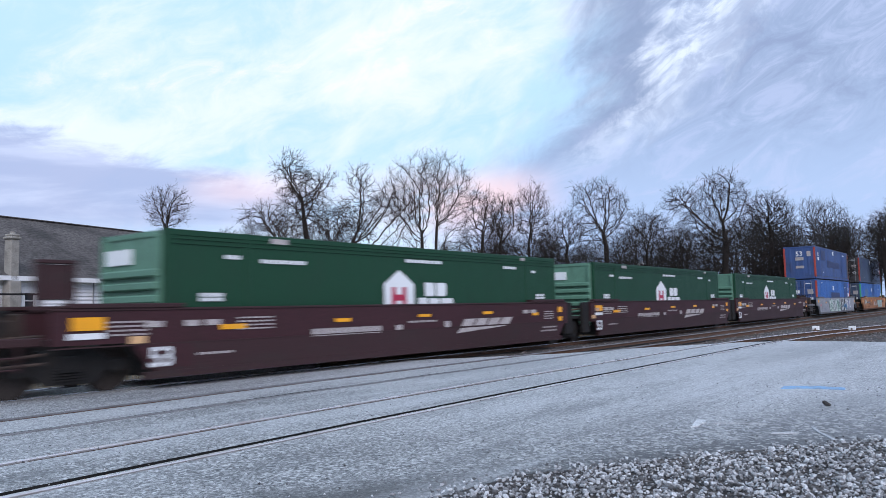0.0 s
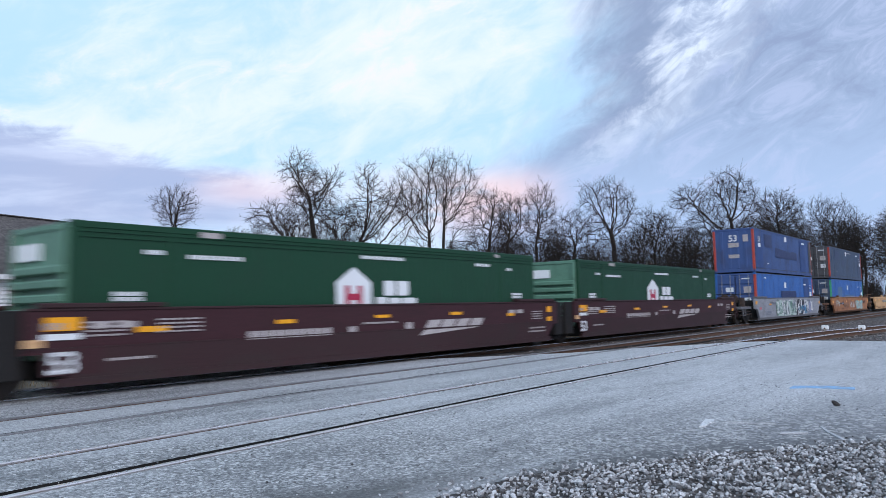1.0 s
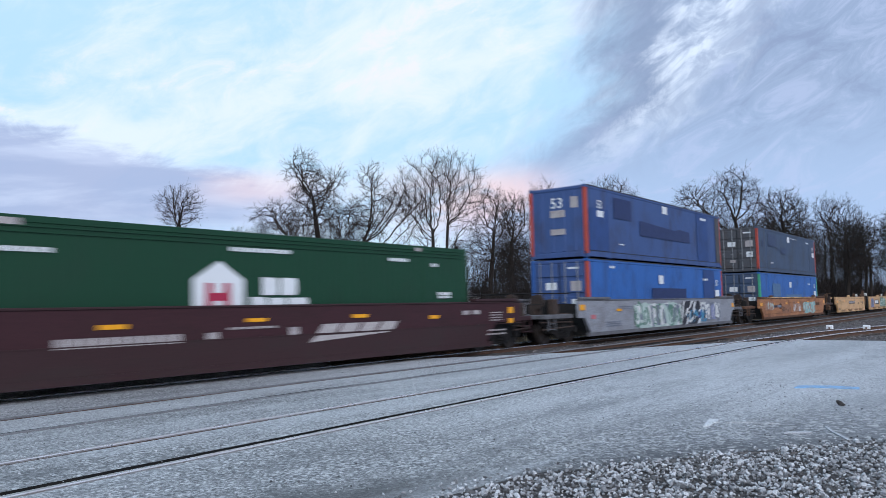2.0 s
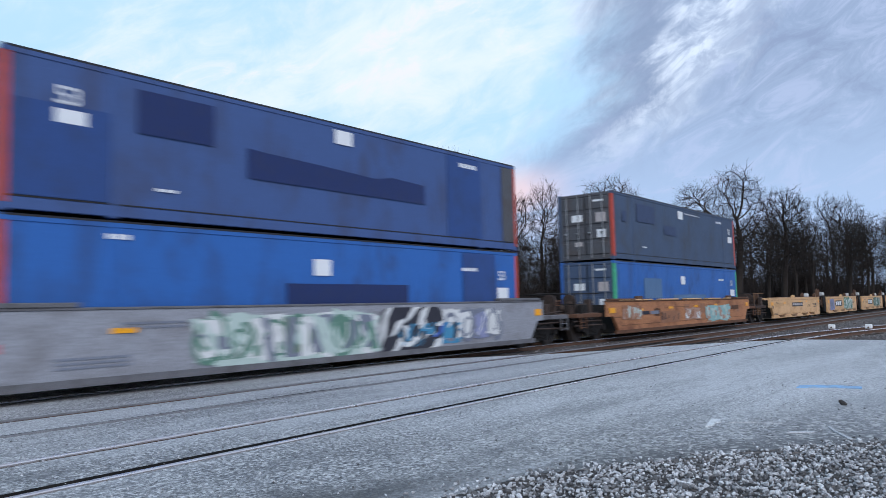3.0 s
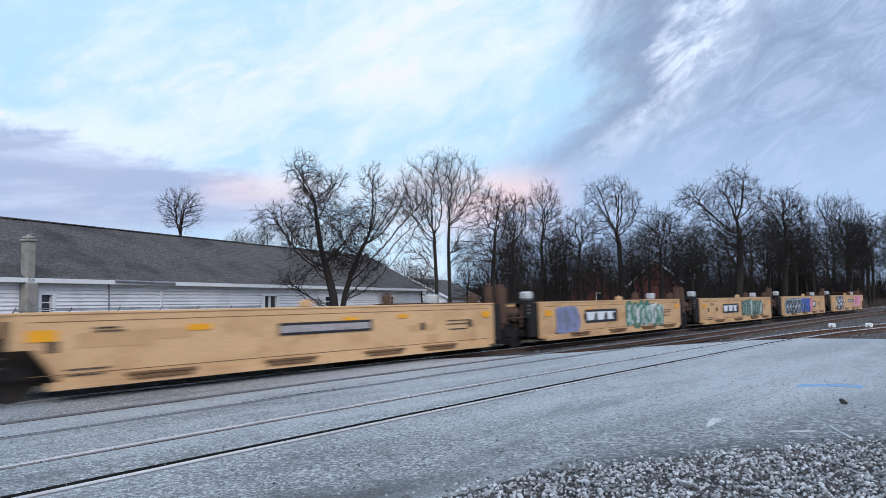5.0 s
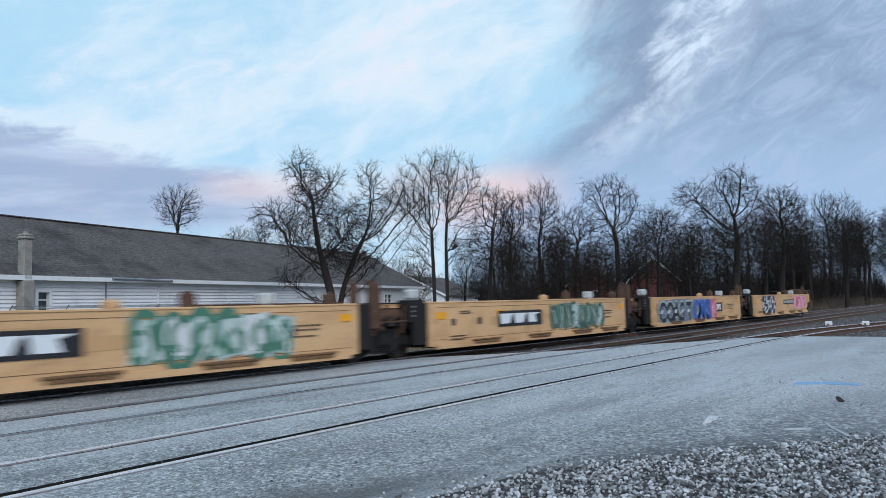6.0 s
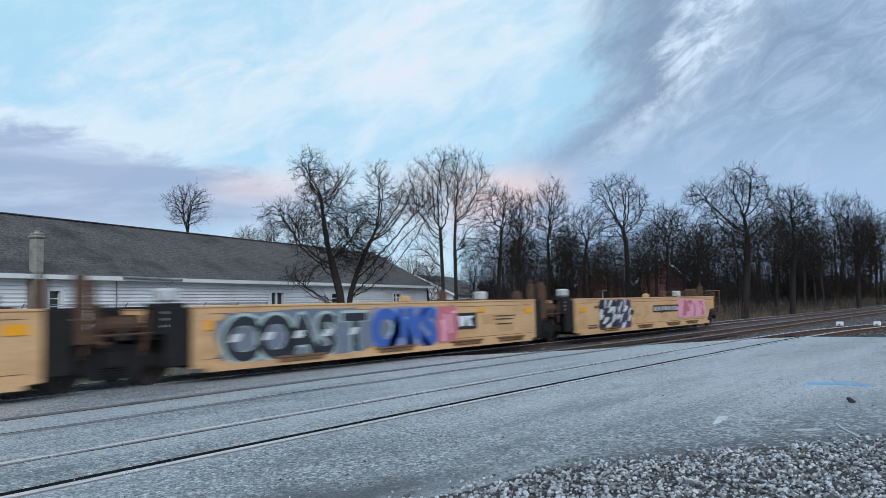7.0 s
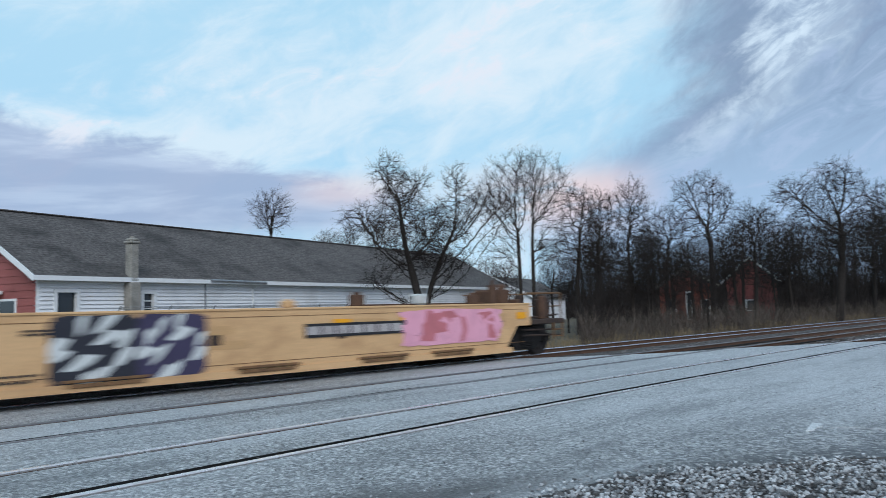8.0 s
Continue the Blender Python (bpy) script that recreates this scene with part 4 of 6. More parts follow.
SIDE_Y = -1.314


def green_container(u):
    c = container("dark green steel container with white house emblem", GREEN, u, 0.30, 16.15, style="green", ends=GREEN_LIT_END, group="green containers")
    y, f = SIDE_Y, -0.27
    # the haulier's emblem: a white house with a red block figure, white blocks beside it
    patch("emblem_house", WHITE, c, [(f + px, pz) for px, pz in ((6.85, 1.22), (8.13, 1.22), (8.13, 1.84), (7.49, 2.24), (6.85, 1.84))], y, "white house-shaped emblem")
    for x0, x1, z0, z1 in ((7.16, 7.34, 1.27, 1.76), (7.60, 7.78, 1.27, 1.76), (7.34, 7.60, 1.38, 1.55)):
        patch("emblem_block", CRIMSON, c, oblong(f + x0, f + x1, z0, z1), y - 0.003, "crimson block")
    for x0, x1, z0, z1 in ((8.62, 9.08, 1.50, 1.90), (9.16, 9.64, 1.50, 1.90), (8.31, 8.75, 1.22, 1.46), (8.82, 9.30, 1.22, 1.44), (9.36, 9.98, 1.22, 1.44)):
        x0, x1 = f + x0, f + x1
        patch("emblem_block", WHITE, c, [(x0, z0), (x1 - 0.05, z0), (x1, z0 + 0.06), (x1, z1 - 0.06), (x1 - 0.05, z1), (x0, z1)], y, "white rounded block")
    for x0, x1, z0 in ((1.43, 1.85, 2.32), (2.41, 3.78, 2.26), (7.51, 9.2, 2.46), (14.4, 14.7, 2.32), (12.6, 13.4, 2.42)):
        bars("stencil", WHITE, c, x0, x1, z0, z0 + 0.09, max(4, int((x1 - x0) * 7)), y)
    for x0 in (0.8, 14.7):
        bars("stencil", WHITE, c, x0, x0 + 0.6, 1.40, 1.48, 5, y)
        bars("stencil", WHITE, c, x0, x0 + 0.6, 1.50, 1.58, 5, y)
    patch("placard", DECAL, c, oblong(2.7, 3.2, 2.72, 2.84), y - 0.004)
    patch("placard", DECAL, c, oblong(13.7, 13.95, 2.74, 2.84), y - 0.004)
    boxes("end_placard", WHITE, c, (-0.02, 0.031, 0.0, 1.05, 2.22, 2.55), label="white panel")
    return c


def blue_container(u, z, body, posts, style, label, ends=None, marks=()):
    c = container(label, body, u, z, 16.15, posts=posts, style=style, ends=ends, group="blue container stacks")
    y = SIDE_Y
    for kind, x0, x1, z0, z1 in marks:
        if kind == "53":
            letters("53", z1 - z0, WHITE, c, pose(x0, y, z0, 90), "size_number", 0.006)
        elif kind == "bars":
            bars("stencil", WHITE, c, x0, x1, z0, z1, max(3, int((x1 - x0) * 6)), y)
        elif kind == "navy":
            patch("repainted_patch", SLATE_PATCH if body == SLATE else NAVY, c, oblong(x0, x1, z0, z1), y, "darker repainted rectangle")
        elif kind == "wave":
            patch("repainted_patch", NAVY, c, [(x0, z0), (x1, z0 - 0.02), (x1, z1 - 0.12), (x1 - 1.4, z1 - 0.05), (x1 - 2.0, z1 - 0.16), (x0 + 2.2, z1 - 0.06), (x0 + 0.6, z1), (x0, z1 + 0.04)], y, "ragged overpainted company name")
        elif kind == "grime":
            patch("weathered_sheet", SLATE_END, c, oblong(x0, x1, z0, z1), y, "grimy weathered end sheet")
        elif kind == "deep":
            patch("repainted_sheet", DEEP, c, oblong(x0, x1, z0, z1), y + 0.003, "darker blue repainted sheet")
        elif kind == "faded":
            patch("faded_patch", SLATE_PATCH if body == SLATE else CHALKY, c, oblong(x0, x1, z0, z1), y, "faded rectangle")
        else:
            patch("placard", WHITE, c, oblong(x0, x1, z0, z1), y)
    return c


def blob(rng, x0, x1, z0, z1, n=22, rough=0.10):
    """A lumpy painted outline round a rectangle."""
    pts = []
    cx, cz, rx, rz = (x0 + x1) / 2, (z0 + z1) / 2, (x1 - x0) / 2, (z1 - z0) / 2
    for i in range(n):
        a = 2 * math.pi * i / n
        c, s = math.cos(a), math.sin(a)
        k = 1 + rng.uniform(-rough, rough)
        pts.append((cx + rx * k * math.copysign(abs(c) ** 0.28, c), cz + rz * k * math.copysign(abs(s) ** 0.28, s)))
    return pts


def graffiti(car, x0, x1, z0, z1, back, cols, seed, n, label, jag=0.07, bold=1.0):
    """Sprayed lettering nobody can read: a ground, fat slanted strokes in layers, thin highlights."""
    rng = random.Random(seed)
    y = YS - 0.022
    g = patch("graffiti", SPRAY[back], car, blob(rng, x0, x1, z0, z1, 40, jag), y, label)
    w, h = (x1 - x0) / n, z1 - z0
    for k in range(5):
        for i in range(n):
            col = cols[(i * 2 + k * 3 + rng.randrange(2)) % len(cols)]
            cx = x0 + (i + 0.5) * w
            a, b = cx + rng.uniform(-0.5, 0.5) * w, cx + rng.uniform(-0.5, 0.5) * w
            t = (rng.uniform(0.16, 0.34) if k < 3 else rng.uniform(0.06, 0.13)) * w * bold + 0.02
            lo, hi = z0 + rng.uniform(0.03, 0.45) * h, z1 - rng.uniform(0.03, 0.40) * h
            m, bow = (lo + hi) / 2, rng.uniform(-0.25, 0.25) * w
            a, b = (max(x0 + t, min(x1 - t, v)) for v in (a, b))
            patch("graffiti_stroke", SPRAY[col], g, [(a - t, lo), (a + t, lo + rng.uniform(-0.04, 0.04)), ((a + b) / 2 + bow + t, m - 0.05), ((a + b) / 2 + bow + t * 1.1, m + 0.08), (b + t, hi), (b - t, hi + rng.uniform(-0.04, 0.04)), ((a + b) / 2 + bow - t, m + 0.05), ((a + b) / 2 + bow - t * 0.9, m - 0.04)], y - 0.0022 - 0.0025 * k)
    return g


def ribbon(pts, w):
    """Outline of a stroke of even width along a line."""
    a, b = [], []
    for i, (x, z) in enumerate(pts):
        p, q = pts[max(0, i - 1)], pts[min(len(pts) - 1, i + 1)]
        d = math.hypot(q[0] - p[0], q[1] - p[1]) or 1.0
        nx, nz = -(q[1] - p[1]) / d * w / 2, (q[0] - p[0]) / d * w / 2
        a.append((x + nx, z + nz))
        b.append((x - nx, z - nz))
    return a + b[::-1]


def throw_up(car, x0, x1, z0, z1, n, fills, edge, seed, label, lines=0.055):
    """Fat rounded sprayed letters nobody can read: each has a dark edge, a pale body and curved strokes inside."""
    rng = random.Random(seed)
    y = YS - 0.022
    g = patch("graffiti", SPRAY[edge], car, blob(rng, x0 + 0.1, x1 - 0.1, z0 + 0.12, z1 - 0.1, 36, 0.07), y, label)
    w, h = (x1 - x0) / n, z1 - z0
    for i in range(n):
        cx, cz = x0 + (i + 0.5) * w, (z0 + z1) / 2 + rng.uniform(-0.05, 0.05) * h
        yy = y - 0.003 - 0.004 * (i % 2)
        patch("graffiti_letter", SPRAY[fills[i % len(fills)]], g, blob(rng, cx - 0.55 * w, cx + 0.55 * w, z0 + rng.uniform(0, 0.2) * h, z1 - rng.uniform(0, 0.15) * h, 16, 0.2), yy)
        for k in range(3):
            turn, r, span = rng.uniform(0, 6.28), rng.uniform(0.55, 1.0), rng.uniform(0.35, 0.62)
            ox, oz = cx + rng.uniform(-0.2, 0.2) * w, cz + rng.uniform(-0.15, 0.15) * h
            arc = [(ox + w * 0.5 * r * math.cos(turn + t * span), oz + h * 0.42 * r * math.sin(turn + t * span)) for t in range(8)]
            arc = [(px, min(z1, max(z0, pz))) for px, pz in arc]
            patch("graffiti_stroke", SPRAY[edge], g, ribbon(arc, lines * rng.uniform(1.2, 2.2)), yy - 0.0009 * (k + 1))
        low, high = z0 + rng.uniform(0.05, 0.3) * h, z1 - rng.uniform(0.05, 0.3) * h
        lean = rng.uniform(-0.3, 0.3) * w
        patch("graffiti_stroke", SPRAY["white"], g, ribbon([(cx - lean, low), (cx + 0.15 * w, (low + high) / 2), (cx + lean, high)], lines * 0.8), yy - 0.0038)
    return g


def camouflage(car, x0, x1, z0, z1, cols, rows, dark, seed, label):
    """Curved white shards over dark sprayed letters, edge to edge."""
    rng = random.Random(seed)
    y = YS - 0.022
    g = patch("graffiti", SPRAY[dark[0]], car, blob(rng, x0, x1, z0, z1, 40, 0.025), y, label)
    w, h = (x1 - x0) / cols, (z1 - z0) / rows
    for i in range(cols):
        for j in range(rows):
            cx, cz = x0 + (i + rng.uniform(0.25, 0.75)) * w, z0 + (j + rng.uniform(0.25, 0.75)) * h
            a, rx, rz = rng.uniform(0.2, 1.3), w * rng.uniform(0.55, 0.95), h * rng.uniform(0.38, 0.62)
            pts = []
            for t, r in ((0.0, 1.0), (0.7, 0.75), (1.5, 0.95), (2.5, 0.6), (3.3, 1.1), (4.2, 0.8), (5.3, 0.65)):
                px, pz = rx * r * math.cos(t), rz * r * math.sin(t)
                pts.append((min(x1, max(x0, cx + px * math.cos(a) - pz * math.sin(a) * 0.6)), min(z1, max(z0, cz + px * math.sin(a) * 0.9 + pz * math.cos(a)))))
            paint = "white" if (i + j) % 3 else dark[(i + j) % len(dark)]
            patch("graffiti_stroke", SPRAY[paint], g, pts, y - 0.003 - 0.0012 * ((i * 3 + j) % 5))
    return g


def tan_car(u, left, right, seed, length=12.9, dl=1.2, dr=1.2):
    """Positions along the side count from where the full depth of the body begins."""
    rng = random.Random(seed)
    car = well_car("faded yellow steel well car, empty, streaked with rust", TAN, TAN_DARK, u, length, left, right, "yellow articulated well cars", 1.51, "tan", dl, dr, 2.9)
    y = YS - 0.021
    stickers(car, length, 1.46, [(0.25, 1.05, 0.5, 0.2), (3.3, 1.14, 0.55, 0.12), (length - 0.65, 1.12, 0.42, 0.18), (7.6, 1.17, 0.5, 0.11), (9.6, 1.2, 0.4, 0.1)])
    for x0, x1, z in ((0.9, 1.6, 0.42), (0.9, 1.7, 0.52), (length - 2.4, length - 1.3, 0.95), (length - 2.4, length - 1.2, 1.05), (length - 2.3, length - 1.4, 0.8), (1.4, 2.0, 1.18), (1.4, 1.9, 1.24)):
        bars("stencil", INK, car, x0, x1, z, z + 0.035, 7, y)
    for k in range(5):
        x0, z0 = rng.uniform(0.6, length - 2.2), rng.uniform(0.45, 1.1)
        patch("touch_up_patch", TAN_PATCH, car, blob(rng, x0, x0 + rng.uniform(0.5, 1.5), z0, z0 + rng.uniform(0.15, 0.35), 14, 0.08), YS - 0.004, "duller touched-up paint")
    for k in range(3):
        x0 = rng.uniform(0.5, length - 0.8)
        patch("data_plate", GRIME, car, oblong(x0, x0 + 0.2, 0.85, 1.05), YS - 0.006)
    for z in (0.46, 1.38):
        boxes("side_seam", TAN_DARK, car, (0.3, length - 0.3, -1.556, -1.549, z, z + 0.012), label="thin rusty seam")
    for x in (2.0, 5.2, 8.3, 10.6):
        boxes("sill_rail", TAN_DARK, car, (x, x + 1.5, -1.64, -1.55, 0.36, 0.41), (x + 0.1, x + 1.4, -1.62, -1.56, 0.27, 0.33), label="rusty pipe rail", bevel=0.01)
    # things that stand up above the side: container guides, brake gear, connector boxes
    n = length if right == "joint" else length - dr
    for x, w, h, mat in ((n - 4.9, 0.30, 0.26, RUST), (n - 1.0, 0.30, 0.24, RUST), (6.4, 0.28, 0.14, TAN), (n - 0.1, 0.18, 0.52, RUST)):
        boxes("container_guide", mat, car, (x, x + w, -1.50, -1.30, 1.56, 1.56 + h), (x + 0.05, x + w - 0.05, -1.44, -1.36, 1.56, 1.56 + h * 1.25), bevel=0.015)
    boxes("connector_box", PALE, car, (n - 2.8, n - 2.45, -1.35, -1.05, 1.56, 1.84), label="pale connector box", bevel=0.04)
    boxes("walkway", RUST, car, (n - 4.4, n - 0.3, -1.3, -0.6, 1.56, 1.60), (n - 4.3, n - 4.2, -1.2, -1.1, 1.4, 1.56), (n - 0.5, n - 0.4, -1.2, -1.1, 1.4, 1.56), label="grated end walkway")
    if right == "joint":
        bm = bmesh.new()
        box(bm, n + 0.62, n + 0.82, -1.42, -1.26, 0.9, 2.15)
        box(bm, n + 0.90, n + 1.0, -1.40, -1.30, 0.9, 2.05)
        part("guide_post", bm, RUST, car, "tall rusty guide post")
        bm = bmesh.new()
        for z in (0.95, 1.15, 1.35):
            tube(bm, (n + 0.6, -1.3, z), (n + 1.6, -0.9, z - 0.1), 0.05, 8)
        tube(bm, (n + 1.2, -1.1, 0.8), (n + 1.2, -1.1, 1.6), 0.09, 10)
        part("brake_gear", bm, RUST, car, "rusty brake gear")
    if left == "joint":
        boxes("brake_cabinet", BLACK, car, (-0.75, -0.1, -1.44, -1.0, 1.0, 1.62), label="black cabinet with pale vents", bevel=0.02)
        for z in (1.15, 1.28, 1.41):
            boxes("vent", DECAL, car, (-0.6, -0.2, -1.446, -1.441, z, z + 0.05))
        boxes("connector_box", PALE, car, (-0.62, -0.22, -1.42, -1.1, 1.64, 1.92), label="white connector box", bevel=0.05)
    if left == "joint":
        boxes("crossover_walkway", BLACK, car, (-2.72, -0.06, -1.32, -0.55, 1.52, 1.56), (-2.6, -2.5, -1.25, -1.15, 1.0, 1.52), label="black crossover walkway")
        bm = bmesh.new()
        tube(bm, (-1.75, -1.12, 1.24), (-0.95, -1.12, 1.24), 0.17, 14)
        tube(bm, (-1.82, -1.12, 1.24), (-1.75, -1.12, 1.24), 0.10, 14, 0.16)
        part("air_tank", bm, RUST, car, "rusty brake reservoir")
        for x0, z0, x1, z1, r in ((-2.7, 1.36, -1.9, 1.34, 0.022), (-2.65, 1.02, -0.8, 1.05, 0.025), (-2.4, 1.16, -1.7, 0.86, 0.03), (-2.1, 1.5, -2.1, 0.7, 0.035), (-0.85, 1.5, -0.95, 0.72, 0.03)):
            bm = bmesh.new()
            tube(bm, (x0, -1.34, z0), (x1, -1.34, z1), r, 6)
            part("brake_pipe", bm, DECAL if r < 0.024 else RUST, car)
        for x in (-2.3, -1.45, -0.5):
            boxes("bracket", GRIME, car, (x, x + 0.16, -1.38, -1.2, 0.92, 1.2), bevel=0.02)
    if right == "coupler":
        boxes("brake_rack", RUST, car, (n + 0.2, n + 1.0, -1.2, -0.5, 1.5, 1.95), (n + 0.4, n + 0.7, -1.3, -1.2, 1.5, 2.1), label="rusty brake rack", bevel=0.05)
    return car


def name_board(car, x0, x1, z0, z1, n, wide):
    y = YS - 0.023
    patch("name_board", INK, car, oblong(x0, x1, z0, z1), y, "black board with pale blocks")
    m, w = 0.10 if wide else 0.06, (x1 - x0)
    k = (w - 2 * m) / n
    for i in range(n):
        a = x0 + m + i * k
        if wide:
            lean = 0.10 if i < n - 1 else -0.10
            pts = [(a + 0.06, z0 + 0.09), (a + k * 0.70, z0 + 0.09), (a + k * 0.70 + lean, z1 - 0.18), (a + k * 0.97, z1 - 0.09), (a, z1 - 0.09), (a + 0.03, z1 - 0.18)]
        else:
            pts = oblong(a, a + k * 0.84, z0 + 0.06, z1 - 0.06)
        patch("board_block", WHITE if wide else DECAL, car, pts, y - 0.003, "white block")


TAN_PATCH = material("touched_up_yellow_paint", (0.56, 0.33, 0.155), 0.65, amount=0.5, dirt=(0.40, 0.26, 0.15), scale=2.0, tone=0.1)
PALE = material("grimy_white_plastic", (0.52, 0.52, 0.51), 0.6, amount=0.6, dirt=(0.22, 0.20, 0.19), scale=6.0)
# the containers' green, lightened in the colour for light falling on their ends
GREEN_LIT_END = material("pale_green_paint", (0.10, 0.22, 0.155), 0.5, amount=0.4, dirt=(0.05, 0.10, 0.07), scale=2.0)
TAN_DARK = material("rusty_yellow_steel", (0.20, 0.105, 0.05), 0.8, amount=0.7, dirt=(0.06, 0.035, 0.025), scale=3.0)


def build_train():
    # three brown units hinged on shared trucks
    brown_car(6.13, 18.9, "coupler", "joint", 2.34, 0.4)
    brown_car(27.05, 18.15, "joint", "joint", 0.88, 0.9, 2.0)
    brown_car(46.58, 19.6, "joint", "coupler", 0.87, 2.3, 1.38)
    for u in (8.47, 27.93, 47.45):
        green_container(u)
    # the car ahead, of which only the end shows
    ahead = well_car("dark brown steel well car ahead in the train", BROWN, BROWN_DARK, -17.5, 18.6, "joint", "coupler", "brown well cars", tone="brown", dr=2.1, gap=1.9)
    # grey car with the first stack
    grey = well_car("weathered grey steel well car covered in graffiti", GREY, GREY_DARK, 70.3, 18.6, "coupler", "coupler", "single well cars", 1.56, dl=1.32, dr=1.2)
    stickers(grey, 18.6, 1.5, [(0.02, 1.20, 0.42, 0.22), (3.2, 1.12, 0.5, 0.10), (7.6, 1.05, 0.5, 0.11), (10.4, 1.06, 0.5, 0.11), (13.2, 1.1, 0.45, 0.11), (15.1, 1.1, 0.45, 0.1), (18.05, 1.1, 0.4, 0.22)])
    for z in (0.52, 0.6, 0.68, 1.2, 1.28):
        bars("stencil", SPRAY["slate"], grey, 2.2 if z < 1 else 3.4, 3.6 if z < 1 else 4.8, z, z + 0.04, 8, YS - 0.021)
    patch("sticker", SPRAY["rose"], grey, oblong(0.9, 1.3, 0.86, 1.02), YS - 0.021)
    graffiti(grey, 4.9, 10.3, 0.32, 1.40, "pale", ["green", "pale", "slate", "white"], 11, 7, "pale green sprayed ground")
    throw_up(grey, 5.0, 10.2, 0.36, 1.46, 7, ["white", "pale", "white", "moss"], "green", 13, "white sprayed letters edged in dark green")
    camouflage(grey, 10.4, 13.0, 0.32, 1.48, 5, 3, ["black", "cyan", "slate"], 12, "white and black sprayed lettering")
    throw_up(grey, 13.0, 15.9, 0.42, 1.46, 4, ["white", "white", "lilac"], "slate", 14, "white sprayed letters edged in slate blue")
    graffiti(grey, 11.2, 13.9, 0.42, 1.05, "cyan", ["cyan", "blue", "white", "black"], 15, 4, "blue and white sprayed scrawl")
    blue_container(71.62, 0.35, BLUE, RED, "doors", "bright blue steel container in the bottom of a stack", BLUE_FADED,
                   [("p", 7.05, 7.6, 1.95, 2.35), ("bars", 13.0, 13.8, 2.2, 2.3), ("bars", 1.9, 2.4, 2.55, 2.65), ("53", 14.95, 0, 1.95, 2.25), ("p", 14.88, 15.5, 1.35, 1.70), ("navy", 6.2, 10.5, 1.25, 1.75), ("deep", 13.05, 14.8, 0.28, 2.76)][::-1])
    blue_container(71.62, 3.31, BLUE_FADED, RED, "blue", "chalky blue steel container with overpainted name, on top of a stack", None,
                   [("53", 0.92, 0, 2.02, 2.36), ("p", 0.92, 1.5, 1.66, 1.92), ("navy", 2.5, 4.25, 1.72, 2.60), ("wave", 5.12, 11.3, 1.14, 1.78), ("p", 7.8, 8.4, 2.36, 2.72), ("bars", 13.0, 13.9, 2.45, 2.58), ("bars", 2.9, 3.4, 0.6, 0.66), ("grime", 15.3, 15.98, 0.28, 2.76), ("deep", 12.4, 14.1, 0.28, 2.76), ("deep", 0.2, 1.95, 0.28, 2.0)][::-1])
    top_box = ROLLING[-1][0]
    letters("53", 0.42, WHITE, top_box, pose(-0.006, 0.30, 2.05, 90, 0, -90), "size_number", 0.006)
    for y0, y1, z0, z1 in ((-0.35, 0.32, 1.66, 1.95), (-0.35, 0.32, 0.95, 1.18), (-0.95, -0.62, 2.0, 2.45)):
        boxes("end_placard", DECAL, top_box, (-0.006, -0.001, y0, y1, z0, z1))
    # rusted car with the second stack
    rust_car = well_car("rusted yellow-brown steel well car with faded graffiti", ORANGE, ORANGE_DARK, 93.91, 18.85, "coupler", "coupler", "single well cars", 1.50, dl=1.34, dr=1.3)
    stickers(rust_car, 18.85, 1.44, [(0.1, 1.05, 0.55, 0.22), (2.9, 1.1, 0.5, 0.1), (6.3, 1.14, 0.5, 0.1), (9.6, 1.17, 0.5, 0.1), (12.6, 1.2, 0.45, 0.1), (18.1, 1.12, 0.45, 0.2)])
    for x0, x1 in ((1.0, 3.25), (3.5, 4.4), (5.41, 7.52), (8.62, 10.66), (11.68, 13.66), (14.6, 15.4)):
        boxes("edge_guard", TAN, rust_car, (x0, x1, -1.60, -1.36, 1.552, 1.61), label="pale yellow guard strip", bevel=0.012)
    for z, x0, x1 in ((0.52, 1.2, 17.6), (1.20, 6.0, 9.0), (1.24, 10.2, 12.4), (0.86, 0.3, 2.4)):
        boxes("side_seam", ORANGE_DARK, rust_car, (x0, x1, -1.557, -1.549, z, z + 0.018), label="thin dark seam")
    rng = random.Random(51)
    for k in range(9):
        x0, z0 = rng.uniform(0.8, 16.5), rng.uniform(0.5, 1.2)
        patch("rust_patch", ORANGE_DARK if k % 3 == 0 else SPRAY["bare"], rust_car, blob(rng, x0, x0 + rng.uniform(0.5, 1.8), z0, z0 + rng.uniform(0.12, 0.35), 16, 0.2), YS - 0.004 - 0.001 * k, "rust-stained paint")
    for x in (3.05, 15.2):
        boxes("container_guide", RUST, rust_car, (x, x + 0.5, -1.52, -1.34, 1.5, 1.74), bevel=0.02)
    for x0, x1, m in ((2.4, 3.3, "slate"), (3.35, 4.1, "black"), (4.2, 5.1, "slate")):
        patch("worn_stencil", SPRAY[m], rust_car, oblong(x0, x1, 0.93, 1.08), YS - 0.021)
    graffiti(rust_car, 11.4, 15.2, 0.40, 1.25, "teal", ["teal", "pale", "dusty", "teal"], 21, 5, "pale teal sprayed lettering", 0.16)
    graffiti(rust_car, 8.4, 10.5, 0.58, 1.12, "dusty", ["white", "dusty", "bare"], 22, 4, "worn white sprayed lettering", 0.2)
    graffiti(rust_car, 5.3, 7.6, 0.50, 1.05, "bare", ["soot", "bare"], 23, 5, "dark faded sprayed lettering")
    graffiti(rust_car, 1.3, 3.2, 0.75, 1.35, "bare", ["dusty", "dusty", "bare", "pale"], 24, 4, "faded whitish sprayed scrawl")
